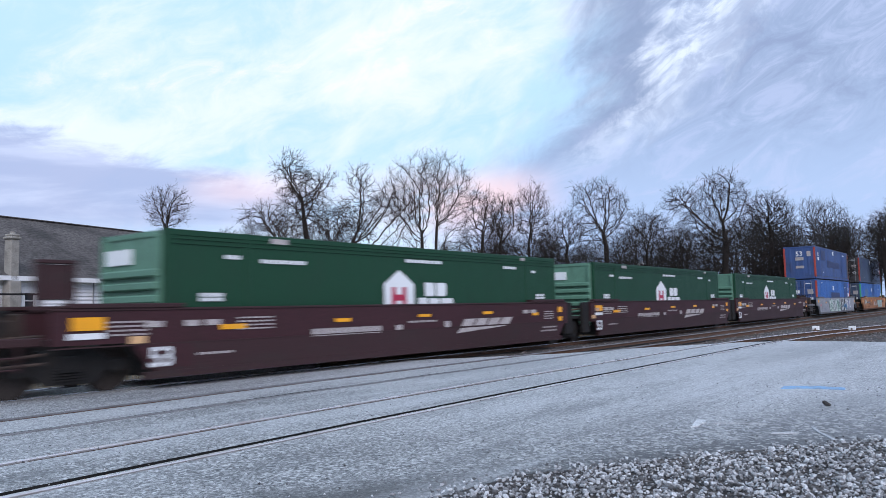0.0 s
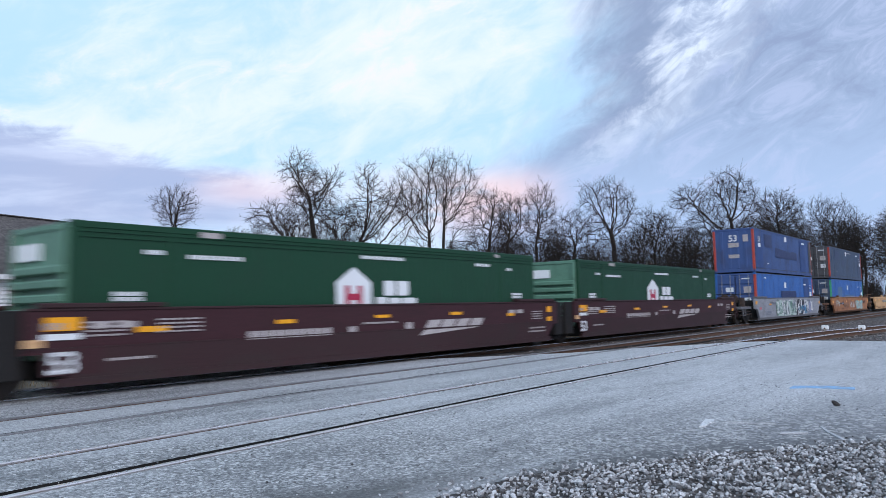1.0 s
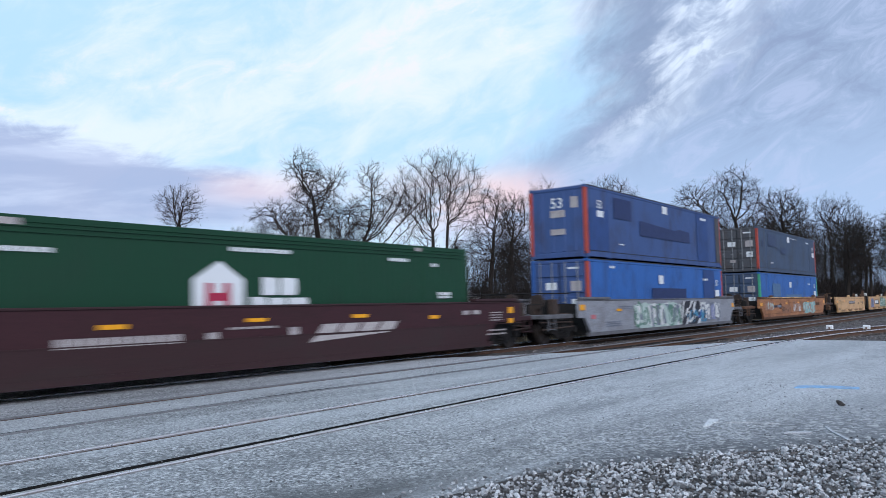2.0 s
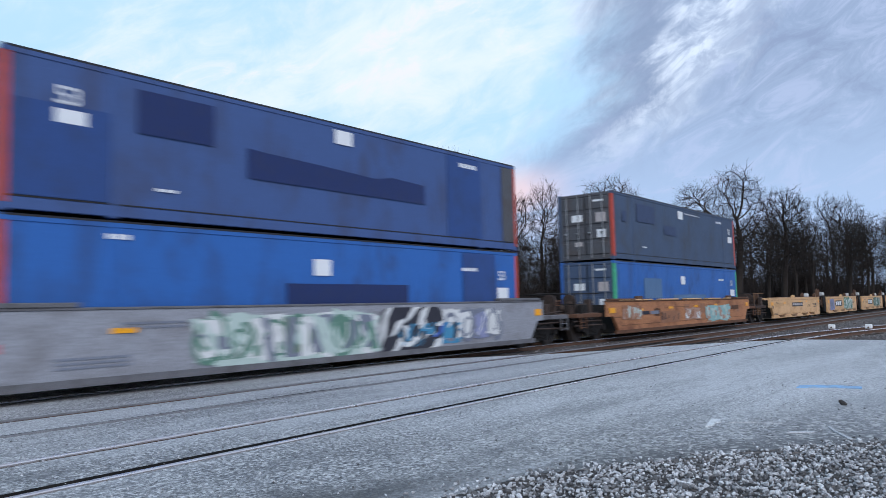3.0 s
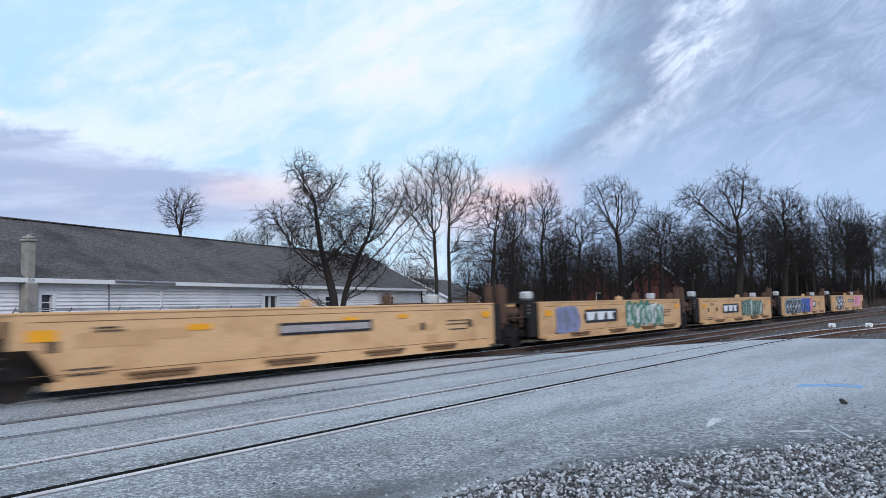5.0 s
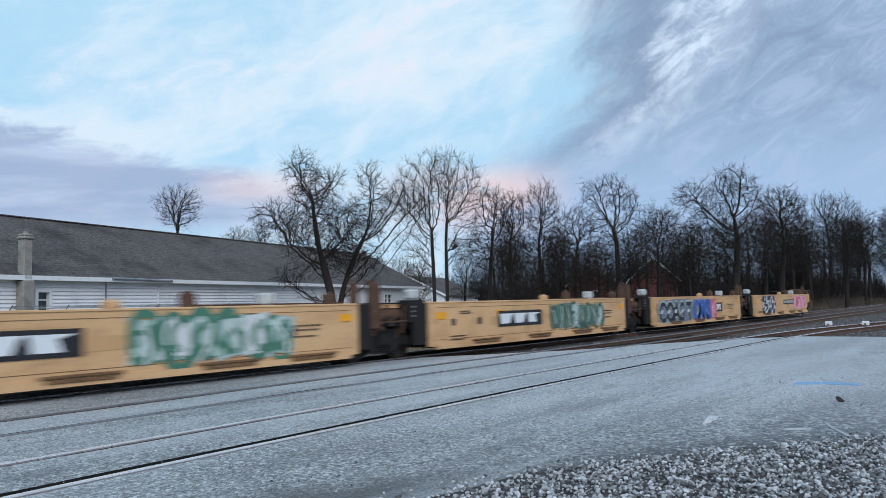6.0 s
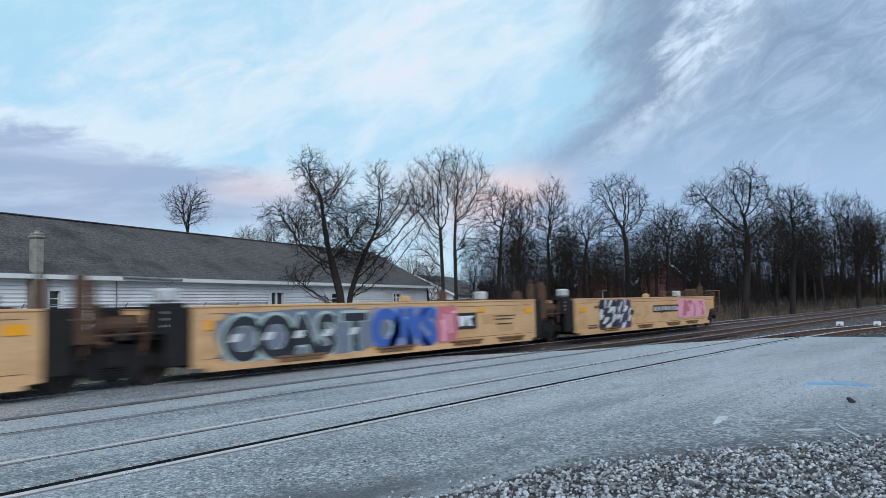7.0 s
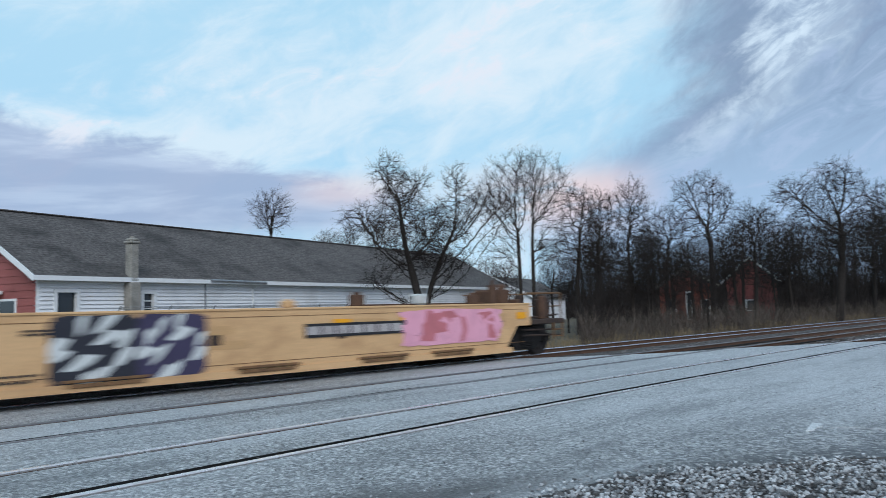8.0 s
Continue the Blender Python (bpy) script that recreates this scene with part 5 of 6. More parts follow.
    blue_container(95.25, 0.35, BLUE, MINT, "doors", "bright blue steel container with green corner posts", SLATE,
                   [("p", 7.35, 7.9, 1.95, 2.35), ("faded", 2.9, 4.9, 1.3, 2.2), ("faded", 6.3, 10.8, 1.22, 1.45), ("bars", 13.0, 13.8, 2.2, 2.3), ("53", 14.95, 0, 1.95, 2.25), ("p", 14.88, 15.62, 1.35, 1.72)])
    blue_container(95.25, 3.31, SLATE, RED, "doors", "slate blue weathered steel container on top of a stack", SLATE_END,
                   [("p", 7.35, 8.0, 2.25, 2.65), ("faded", 2.4, 4.4, 1.75, 2.55), ("navy", 0.9, 1.3, 1.65, 2.1), ("navy", 5.5, 7.0, 1.35, 1.8), ("bars", 8.2, 10.4, 2.56, 2.60), ("bars", 13.0, 13.9, 2.45, 2.55), ("bars", 2.9, 3.4, 0.6, 0.66), ("53", 14.95, 0, 1.95, 2.25), ("p", 14.9, 15.6, 1.45, 1.80)])
    # five empty yellow units
    y1 = tan_car(117.24, "coupler", "joint", 1, 14.1, 1.22)
    name_board(y1, 5.6, 8.6, 0.92, 1.20, 10, False)
    y2 = tan_car(134.2, "joint", "joint", 2)
    name_board(y2, 3.2, 5.95, 0.72, 1.22, 3, True)
    graffiti(y2, 1.0, 2.7, 0.42, 1.36, "lilac", ["slate", "lilac", "slate"], 31, 4, "blue-grey sprayed lettering")
    throw_up(y2, 6.8, 10.75, 0.36, 1.46, 6, ["pale", "white", "pale"], "leaf", 32, "white sprayed letters with broad green edges", 0.085)
    y3 = tan_car(149.95, "joint", "joint", 3)
    name_board(y3, 3.4, 6.1, 0.72, 1.22, 3, True)
    throw_up(y3, 6.7, 10.8, 0.42, 1.42, 8, ["moss", "green", "moss", "pale"], "deep", 33, "dull green sprayed letters with dark edges", 0.06)
    y4 = tan_car(165.75, "joint", "joint", 4)
    name_board(y4, 8.55, 9.55, 0.72, 1.20, 2, True)
    yy = YS - 0.024
    patch("graffiti", SPRAY["slate"], y4, blob(random.Random(5), 0.55, 5.0, 0.34, 1.42, 40, 0.06), yy + 0.001, "grey sprayed ground behind fat letters")
    for i, ch in enumerate("COAST"):
        x = 0.62 + i * 0.86
        letters(ch, 0.96, SPRAY["pale"], y4, pose(x, yy - 0.003, 0.38, 90), "graffiti_letter", 0.085, "pale-edged sprayed letter")
        letters(ch, 0.90, SPRAY["black"], y4, pose(x + 0.04, yy - 0.008, 0.41, 90), "graffiti_letter", 0.045, "black sprayed letter")
        patch("graffiti_stroke", SPRAY["white"], y4, oblong(x + 0.18, x + 0.42, 0.78, 0.95, 0.1), yy - 0.012, "white sprayed fleck")
    graffiti(y4, 5.0, 7.7, 0.40, 1.44, "lilac", ["lilac", "slate", "pale"], 34, 4, "blue-grey sprayed ground")
    for i, ch in enumerate("OAKS"):
        letters(ch, 0.94, SPRAY["blue"], y4, pose(5.05 + i * 0.66, yy - 0.018, 0.42, 90), "graffiti_letter", 0.07, "deep blue sprayed letter")
    graffiti(y4, 7.65, 8.6, 0.36, 1.42, "rose", ["pink", "rose"], 35, 2, "dusty pink sprayed patch")
    y5 = tan_car(181.45, "joint", "coupler", 5, 14.6, 1.2, 1.45)
    name_board(y5, 6.85, 9.75, 0.90, 1.20, 7, False)
    camouflage(y5, 1.80, 3.3, 0.30, 1.49, 4, 4, ["black", "black", "slate"], 36, "black and white sprayed shards")
    camouflage(y5, 3.25, 4.6, 0.32, 1.49, 4, 4, ["purple", "plum", "purple"], 38, "plum and white sprayed shards")
    graffiti(y5, 9.6, 13.3, 0.55, 1.44, "pink", ["pink", "pink", "rose"], 37, 5, "bright pink sprayed lettering")


GREY_DARK = material("grimy_grey_steel", (0.13, 0.13, 0.14), 0.7, amount=0.6, dirt=(0.05, 0.045, 0.04), scale=3.0)
ORANGE_DARK = material("heavy_rust", (0.12, 0.058, 0.034), 0.9, amount=0.6, dirt=(0.05, 0.03, 0.02), scale=3.0, bump=0.4)
SLATE_END = material("grimy_slate_paint", (0.080, 0.084, 0.094), 0.7, amount=0.6, dirt=(0.075, 0.052, 0.040), scale=2.0)
build_train()

# ---- buildings beyond the tracks ----
def build_hall():
    """Long low white-sided building with a shingled gable roof and a red end wall."""
    hall = thing("long_building", "long low white-sided building with grey shingle roof and red gable end", "building", pose(8.04, 27.50, 0, 0, 0, 14.86))
    L, W, E, R = 36.8, 9.7, 2.84, 5.58
    T = 0.2
    wins = [(0.68, 1.44, 0.85, 2.38), (4.20, 4.70, 1.15, 2.35), (17.42, 18.53, 1.15, 2.35), (23.3, 24.4, 1.15, 2.32), (31.25, 32.4, 1.25, 2.32)]
    # front wall pieces round the windows
    bm = bmesh.new()
    x = 0.0
    for x0, x1, z0, z1 in wins:
        box(bm, x, x0, 0, T, -0.5, E)
        box(bm, x0, x1, 0, T, -0.5, z0)
        box(bm, x0, x1, 0, T, z1, E)
        x = x1
    box(bm, x, L, 0, T, -0.5, E)
    part("front_wall", bm, SIDING, hall)
    boxes("back_wall", SIDING, hall, (0, L, W - T, W, -0.5, E))
    for x, mat in ((0.0, REDWOOD), (L - T, SIDING)):
        bm = bmesh.new()
        prism(bm, [(T + 0.003, -0.5), (W - T - 0.003, -0.5), (W - T - 0.003, E), (W / 2, R - 0.12), (T + 0.003, E)], x + 0.002, x + T, "x")
        part("gable_wall", bm, mat, hall)
    # clapboards: each course is a tilted strip
    step = 0.145
    n = int(E / step)
    for k in range(n):
        z = 0.05 + k * step
        bm = bmesh.new()
        cells = []
        x = 0.04
        for x0, x1, z0, z1 in wins:
            if z + step > z0 - 0.09 and z < z1 + 0.09:
                cells.append((x, x0 - 0.10))
                x = x1 + 0.10
        cells.append((x, L - 0.04))
        for a, b in cells:
            prism(bm, [(-0.004, z + step), (-0.054, z + 0.018), (-0.050, z), (-0.002, z)], a, b, "x")
        part("siding_board", bm, SIDING, hall)
    for k in range(22):
        z = 0.1 + k * 0.26
        inset = 0.05 if z < E else (z - E + 0.1) / (R - E) * W / 2
        if inset < W / 2 - 0.4:
            boxes("shingle_course", REDWOOD, hall, (-0.03, 0.0, inset, W - inset, z, z + 0.245))
    boxes("corner_board", TRIM, hall, (-0.04, 0.10, -0.035, 0.0, -0.4, E - 0.02))
    # roof
    for s in (0, 1):
        bm = bmesh.new()
        y0, y1 = (-0.38, W / 2) if s == 0 else (W + 0.38, W / 2)
        zl = E - 0.38 * (R - E) / (W / 2) + 0.28
        prism(bm, [(y0, zl), (y1, R + 0.16), (y1, R + 0.02), (y0, zl - 0.14)], -0.35, L + 0.35, "x")
        part("roof_slope", bm, SHINGLE, hall)
    zl = E - 0.38 * (R - E) / (W / 2) + 0.28
    rng = random.Random(2)
    # shingle courses as low steps
    n = 30
    for k in range(n):
        f0, f1 = k / n, (k + 1.04) / n
        bm = bmesh.new()
        y0, y1 = -0.38 + (W / 2 + 0.38) * f0, -0.38 + (W / 2 + 0.38) * f1
        z0, z1 = zl + (R + 0.16 - zl) * f0, zl + (R + 0.16 - zl) * f1
        prism(bm, [(y0, z0 + 0.002), (y0, z0 + 0.012), (y1, z1 + 0.005), (y1, z1 + 0.001)], -0.36, L + 0.36, "x")
        part("shingle_strip", bm, SHINGLE, hall)
    boxes("ridge_cap", SHINGLE, hall, (-0.36, L + 0.36, W / 2 - 0.14, W / 2 + 0.14, R + 0.14, R + 0.20), bevel=0.02)
    boxes("eave_fascia", TRIM, hall, (-0.40, L + 0.40, -0.42, -0.385, zl - 0.15, zl + 0.015))
    boxes("soffit", TRIM, hall, (-0.3, L + 0.3, -0.38, -0.03, zl - 0.15, zl - 0.13))
    for x in (-0.40, L + 0.36):
        for s in (0, 1):
            bm = bmesh.new()
            y0 = -0.40 if s == 0 else W + 0.40
            prism(bm, [(y0, zl + 0.03), (W / 2, R + 0.19), (W / 2, R - 0.02), (y0, zl - 0.18)], x, x + 0.04, "x")
            part("rake_board", bm, TRIM if x < 0 else SHINGLE, hall, "white rake board" if x < 0 else "grey rake board")
    # gutter, downpipe
    bm = bmesh.new()
    tube(bm, (7.23, -0.46, zl - 0.02), (10.5, -0.46, zl - 0.06), 0.06, 8)
    part("gutter", bm, GALV, hall)
    bm = bmesh.new()
    tube(bm, (10.3, -0.44, zl - 0.08), (10.07, -0.07, zl - 0.3), 0.035, 8)
    tube(bm, (10.07, -0.07, zl - 0.3), (10.07, -0.07, 0), 0.035, 8)
    part("downpipe", bm, TRIM, hall)
    bm = bmesh.new()
    tube(bm, (7.26, -0.07, zl - 0.15), (7.26, -0.07, 0), 0.03, 8)
    part("cable_conduit", bm, GALV, hall)
    # windows
    for i, (x0, x1, z0, z1) in enumerate(wins):
        boxes("window_frame", TRIM, hall, (x0 - 0.11, x0 + 0.02, -0.07, T, z0 - 0.09, z1 + 0.09), (x1 - 0.02, x1 + 0.11, -0.07, T, z0 - 0.09, z1 + 0.09), (x0 + 0.02, x1 - 0.02, -0.068, T, z1 - 0.02, z1 + 0.09), (x0 + 0.02, x1 - 0.02, -0.08, T, z0 - 0.09, z0 + 0.03))
        boxes("window_pane", PANE, hall, (x0, x1, 0.10, 0.12, z0, z1))
        if i == 0:
            continue
        m = (x0 + x1) / 2
        mull = [(m - 0.05, m + 0.05, 0.0, 0.099, z0, z1)] if i in (2, 4) else []
        if i != 2:
            for k in range(1, 4):
                z = z0 + (z1 - z0) * k / 4
                mull.append((x0, x1, 0.06, 0.098, z - 0.02, z + 0.02))
        for dims in mull:
            boxes("glazing_bar", TRIM, hall, dims)
    # openings in the red gable
    for y0, y1, z0, z1 in ((1.2, 2.1, 0.9, 2.1), (3.3, 4.4, 2.9, 4.1), (2.4, 4.6, 0.2, 2.2)):
        boxes("window_frame", TRIM, hall, (-0.07, -0.031, y0 - 0.08, y1 + 0.08, z0 - 0.08, z1 + 0.08))
        boxes("window_pane", PANE, hall, (-0.08, -0.071, y0, y1, z0, z1))
    boxes("porch_canopy", TRIM, hall, (-1.1, -0.1, 1.9, 5.4, 2.35, 2.47))
    # chimney
    boxes("chimney", CHIMNEY, hall, (3.32, 3.78, -0.46, -0.06, -0.4, 2.75), (3.36, 3.70, -0.42, -0.06, 2.75, 4.22), label="cement-rendered chimney", bevel=0.03)
    boxes("chimney_cap", CHIMNEY, hall, (3.31, 3.75, -0.47, -0.02, 4.22, 4.32), (3.35, 3.71, -0.43, -0.08, 4.32, 4.42), bevel=0.03)
    bm = bmesh.new()
    tube(bm, (3.53, -0.25, 4.4), (3.53, -0.25, 4.5), 0.09, 10)
    part("flue", bm, CHIMNEY, hall)
    return hall


def house(label, x, y, turn, w, d, e, r, mat, roof_mat=None, windows=(), rake=None):
    """A small gabled house; its gable looks along -x before the turn."""
    h = thing("house", label, "house", pose(x, y, -0.3, 0, 0, turn), "houses behind the trees")
    t = 0.18
    boxes("wall", mat, h, (0, w, 0, t, 0, e), (0, w, d - t, d, 0, e))
    for xx in (0.0, w - t):
        bm = bmesh.new()
        prism(bm, [(t + 0.002, 0), (d - t - 0.002, 0), (d - t - 0.002, e), (d / 2, r - 0.1), (t + 0.002, e)], xx + 0.002, xx + t, "x")
        part("gable_wall", bm, mat, h)
    for s in (0, 1):
        y0 = -0.4 if s == 0 else d + 0.4
        zl = e - 0.4 * (r - e) / (d / 2) + 0.2
        bm = bmesh.new()
        prism(bm, [(y0, zl), (d / 2, r + 0.15), (d / 2, r), (y0, zl - 0.15)], -0.4, w + 0.4, "x")
        part("roof", bm, roof_mat or SHINGLE, h)
        bm = bmesh.new()
        prism(bm, [(y0, zl + 0.02), (d / 2, r + 0.18), (d / 2, r - 0.06), (y0, zl - 0.2)], -0.45, -0.41, "x")
        part("rake_board", bm, rake or TRIM, h)
    for side, a, b, z0, z1 in windows:
        if side == "x":
            win = boxes("window", TRIM, h, (-0.03, 0.0, a - 0.1, b + 0.1, z0 - 0.1, z1 + 0.1))
            boxes("pane", PANE, win, (-0.036, -0.031, a, b, z0, z1))
        else:
            win = boxes("window", TRIM, h, (a - 0.1, b + 0.1, -0.03, 0.0, z0 - 0.1, z1 + 0.1))
            boxes("pane", PANE, win, (a, b, -0.036, -0.031, z0, z1))
    return h


def fence():
    f = thing("wire_fence", "galvanised chain-link fence before the white building", "fence", pose(9.6, 24.6, -0.35, 0, 0, 14.8))
    post = None
    for i in range(7):
        if post is None:
            bm = bmesh.new()
            tube(bm, (0, 0, 0), (0, 0, 1.95), 0.03, 8)
            tube(bm, (0, 0, 1.95), (0, -0.18, 2.15), 0.02, 6)
            post = part("post", bm, GALV, f)
        else:
            again(post, f, pose(i * 2.0, 0, 0))
    for z in (1.85, 2.05, 2.12):
        bm = bmesh.new()
        tube(bm, (0, -0.14 if z > 1.9 else 0, z), (12, -0.14 if z > 1.9 else 0, z), 0.012 if z > 1.9 else 0.02, 6)
        part("wire", bm, GALV, f)
    vs, fs = [], []
    for s in (1, -1):
        for i in range(-30, 190):
            x0 = i * 0.07
            a, b = (x0, 0.1), (x0 + s * 1.75, 1.85)
            if min(a[0], b[0]) < 0 or max(a[0], b[0]) > 12:
                continue
            k = len(vs)
            vs += [(a[0], 0, a[1]), (a[0] + 0.006, 0.004, a[1]), (b[0] + 0.006, 0.004, b[1]), (b[0], 0, b[1])]
            fs.append((k, k + 1, k + 2, k + 3))
    me = bpy.data.meshes.new("mesh_wire")
    me.from_pydata(vs, [], fs)
    me.materials.append(GALV)
    o = new("mesh_wire", me)
    o.parent = f


build_hall()
fence()
house("red barn-like house with white rake boards", 70.1, 26.6, 22.4, 8, 4.4, 3.7, 5.75, REDWOOD, None, [("x", 1.8, 2.6, 0.9, 1.8)])
house("red brick house with white windows", 59.9, 27.8, 26.8, 7, 4.4, 3.2, 4.7, REDBRICK, None, [("x", 0.5, 1.0, 0.8, 1.9), ("x", 1.9, 2.2, 0.4, 2.6), ("x", 3.2, 3.8, 0.9, 2.0)], CHIMNEY)
house("white clapboard house with low grey roof", 66, 52, 20, 14, 9, 2.9, 5.2, SIDING, None, [("y", 1.5, 2.6, 1.0, 2.2), ("y", 5, 6.2, 1.0, 2.2), ("x", 3, 4.2, 1.0, 2.2)])


# ---- bare trees ----
class Tree:
    """Collects limbs as tapering tubes; thick wood and twigs go to two meshes."""

    def __init__(self):
        self.v = ([], [])
        self.f = ([], [])

    def twig(self, p, q, rad):
        vs, fs = self.v[1], self.f[1]
        k = len(vs)
        a = (q - p).normalized()
        s = a.orthogonal().normalized() * rad * 1.05
        t = a.cross(s)
        vs += [tuple(p + s), tuple(p - s * 0.5 + t * 0.87), tuple(p - s * 0.5 - t * 0.87), tuple(q)]
        fs += [(k, k + 1, k + 3), (k + 1, k + 2, k + 3), (k + 2, k, k + 3)]

    def skin(self, pts, rads, n, which):
        vs, fs = self.v[which], self.f[which]
        base = len(vs)
        for i, (p, rad) in enumerate(zip(pts, rads)):
            a = (pts[min(i + 1, len(pts) - 1)] - pts[max(i - 1, 0)]).normalized()
            s = a.orthogonal().normalized()
            t = a.cross(s)
            for k in range(n):
                w = 6.28318 * k / n
                vs.append(tuple(p + s * (rad * math.cos(w)) + t * (rad * math.sin(w))))
        for i in range(len(pts) - 1):
            for k in range(n):
                j = (k + 1) % n
                a, b = base + i * n, base + (i + 1) * n
                fs.append((a + k, a + j, b + j, b + k))


def wood(e, g):
    for i, (name, mat, lab) in enumerate((("trunk", BARK, "grey-brown trunk and limbs"), ("crown", TWIG, "bare dark twigs"))):
        me = bpy.data.meshes.new(name)
        me.from_pydata(g.v[i], [], g.f[i])
        me.materials.append(mat)
        o = new(name, me)
        o.parent = e
        tagged(o, lab)
        if i == 0:
            for p in me.polygons:
                p.use_smooth = True


def polar(az, dist, z=-0.35):
    a = radians(az)
    return Vector((dist * math.sin(a), dist * math.cos(a), z))


def grown(label, seed, m, trunk, rad, lobes, count, turn=0.0, group="", up=0.1, tip=0.008, step=0.30, wild=0.28, limbs=3):
    """A tree that fills its crown. trunk: its bends, (across, up); lobes: rounded parts of the crown, (across, up, half width,
    half height, share of the twigs); turn: the way it stands square to."""
    e = thing("tree", label, "tree", m @ pose(0, 0, 0, 0, 0, turn), group)
    g, rng = Tree(), np.random.default_rng(seed)
    share = np.array([b[4] for b in lobes]) / sum(b[4] for b in lobes)
    goals = []
    for x, z, rx, rz, _w in [lobes[i] for i in rng.choice(len(lobes), count, p=share)]:
        v = rng.normal(size=3)
        v *= (1.12 if rng.random() < 0.08 else 0.92) * rng.random() ** 0.58 / np.linalg.norm(v)
        goals.append((x + v[0] * rx, v[1] * (rx + rz) * 0.45, z + v[2] * rz))
    goals = np.array(goals)
    pts, parent = [], []
    for (x0, z0), (x1, z1) in zip(trunk, trunk[1:]):
        n = max(1, int(math.hypot(x1 - x0, z1 - z0) / step))
        for i in range(n):
            f = i / n
            pts.append(np.array((x0 + (x1 - x0) * f, 0.07 * math.sin(z0 + z1 * f + seed), z0 + (z1 - z0) * f)))
            parent.append(len(pts) - 2)
    first = max(1, int(len(pts) * 0.28))
    # main limbs: from the trunk out into each lobe, rising as they go
    stem = len(pts)
    heart = [(x, z, rx, rz) for x, z, rx, rz, w in lobes for _k in range(limbs)]
    for x, z, rx, rz in heart:
        v = rng.normal(size=3)
        v *= 0.55 * rng.random() ** 0.5 / np.linalg.norm(v)
        goal = np.array((x + v[0] * rx, v[1] * (rx + rz) * 0.6, z + v[2] * rz))
        reach = [abs(goal[2] - pts[k][2] - 1.1 * math.hypot(goal[0] - pts[k][0], goal[1])) + 0.6 * rng.random() for k in range(first, stem)]
        k = first + int(np.argmin(reach))
        way = goal - pts[k]
        n = max(2, int(np.linalg.norm(way) / step))
        bow = rng.normal(size=3) * 0.10 * np.linalg.norm(way)
        bow[2] = -abs(bow[2]) - 0.06 * np.linalg.norm(way)
        root, last = pts[k], k
        for i in range(1, n + 1):
            f = i / n
            pts.append(root + way * f + bow * 4 * f * (1 - f) * 0.5 + rng.normal(size=3) * step * 0.16)
            parent.append(last)
            last = len(pts) - 1
    near = np.full(count, 1e9)
    who = np.zeros(count, int)
    new_from = first
    for _turn in range(110):
        for k in range(new_from, len(pts)):
            d = ((goals - pts[k]) ** 2).sum(1)
            hit = d < near
            near[hit], who[hit] = d[hit], k
        new_from = len(pts)
        live = near > (step * 1.15) ** 2
        if not live.any():
            break
        pull = goals[live] - np.array(pts)[who[live]]
        pull /= np.linalg.norm(pull, axis=1)[:, None]
        owner = who[live]
        total = np.zeros((len(pts), 3))
        np.add.at(total, owner, pull)
        for k in np.unique(owner):
            d = total[k] / max(1e-6, np.linalg.norm(total[k]))
            back = pts[k] - pts[parent[k]]
            d = d + 0.45 * back / np.linalg.norm(back) + rng.normal(size=3) * wild + np.array((0, 0, up))
            pts.append(pts[k] + d / np.linalg.norm(d) * step)
            parent.append(int(k))
    n = len(pts)
    kids = [[] for _ in range(n)]
    for k in range(1, n):
        kids[parent[k]].append(k)
    load = np.zeros(n)
    for k in range(n - 1, -1, -1):
        load[k] = sum(load[c] for c in kids[k]) if kids[k] else 1.0
    size = tip + (rad - tip) * (load / load[0]) ** 0.62
    vec = [Vector(p) for p in pts]
    starts = [0]
    while starts:
        k = starts.pop()
        chain = [parent[k], k] if k else [k]
        while kids[k]:
            order = sorted(kids[k], key=lambda c: -load[c])
            starts += order[1:]
            k = order[0]
            chain.append(k)
        sizes = [float(size[c]) for c in chain]
        if len(chain) > 1:
            sizes[0] = min(sizes[0], sizes[1] * 1.3)
            sizes[-1] *= 0.5
            thick = max(sizes)
            g.skin([vec[c] for c in chain], sizes, 9 if thick > 0.09 else 5 if thick > 0.035 else 3, 0 if thick > 0.03 else 1)
    for k in range(first, n):
        if size[k] < 0.035:
            for _i in range(2 if kids[k] else 4):
                way = (vec[k] - vec[parent[k]]).normalized() + Vector(rng.normal(size=3)) * 0.55 + Vector((0, 0, 0.15 + up))
                long = way.normalized() * float(rng.uniform(1.2, 3.2)) * step
                g.twig(vec[k], vec[k] + long, tip * 0.75)
                for f in rng.uniform(0.2, 0.85, 2):
                    spur = long.normalized() + Vector(rng.normal(size=3)) * 0.6 + Vector((0, 0, 0.15))
                    root = vec[k] + long * float(f)
                    g.twig(root, root + spur.normalized() * float(rng.uniform(0.6, 1.6)) * step, tip * 0.55)
    wood(e, g)
    return e


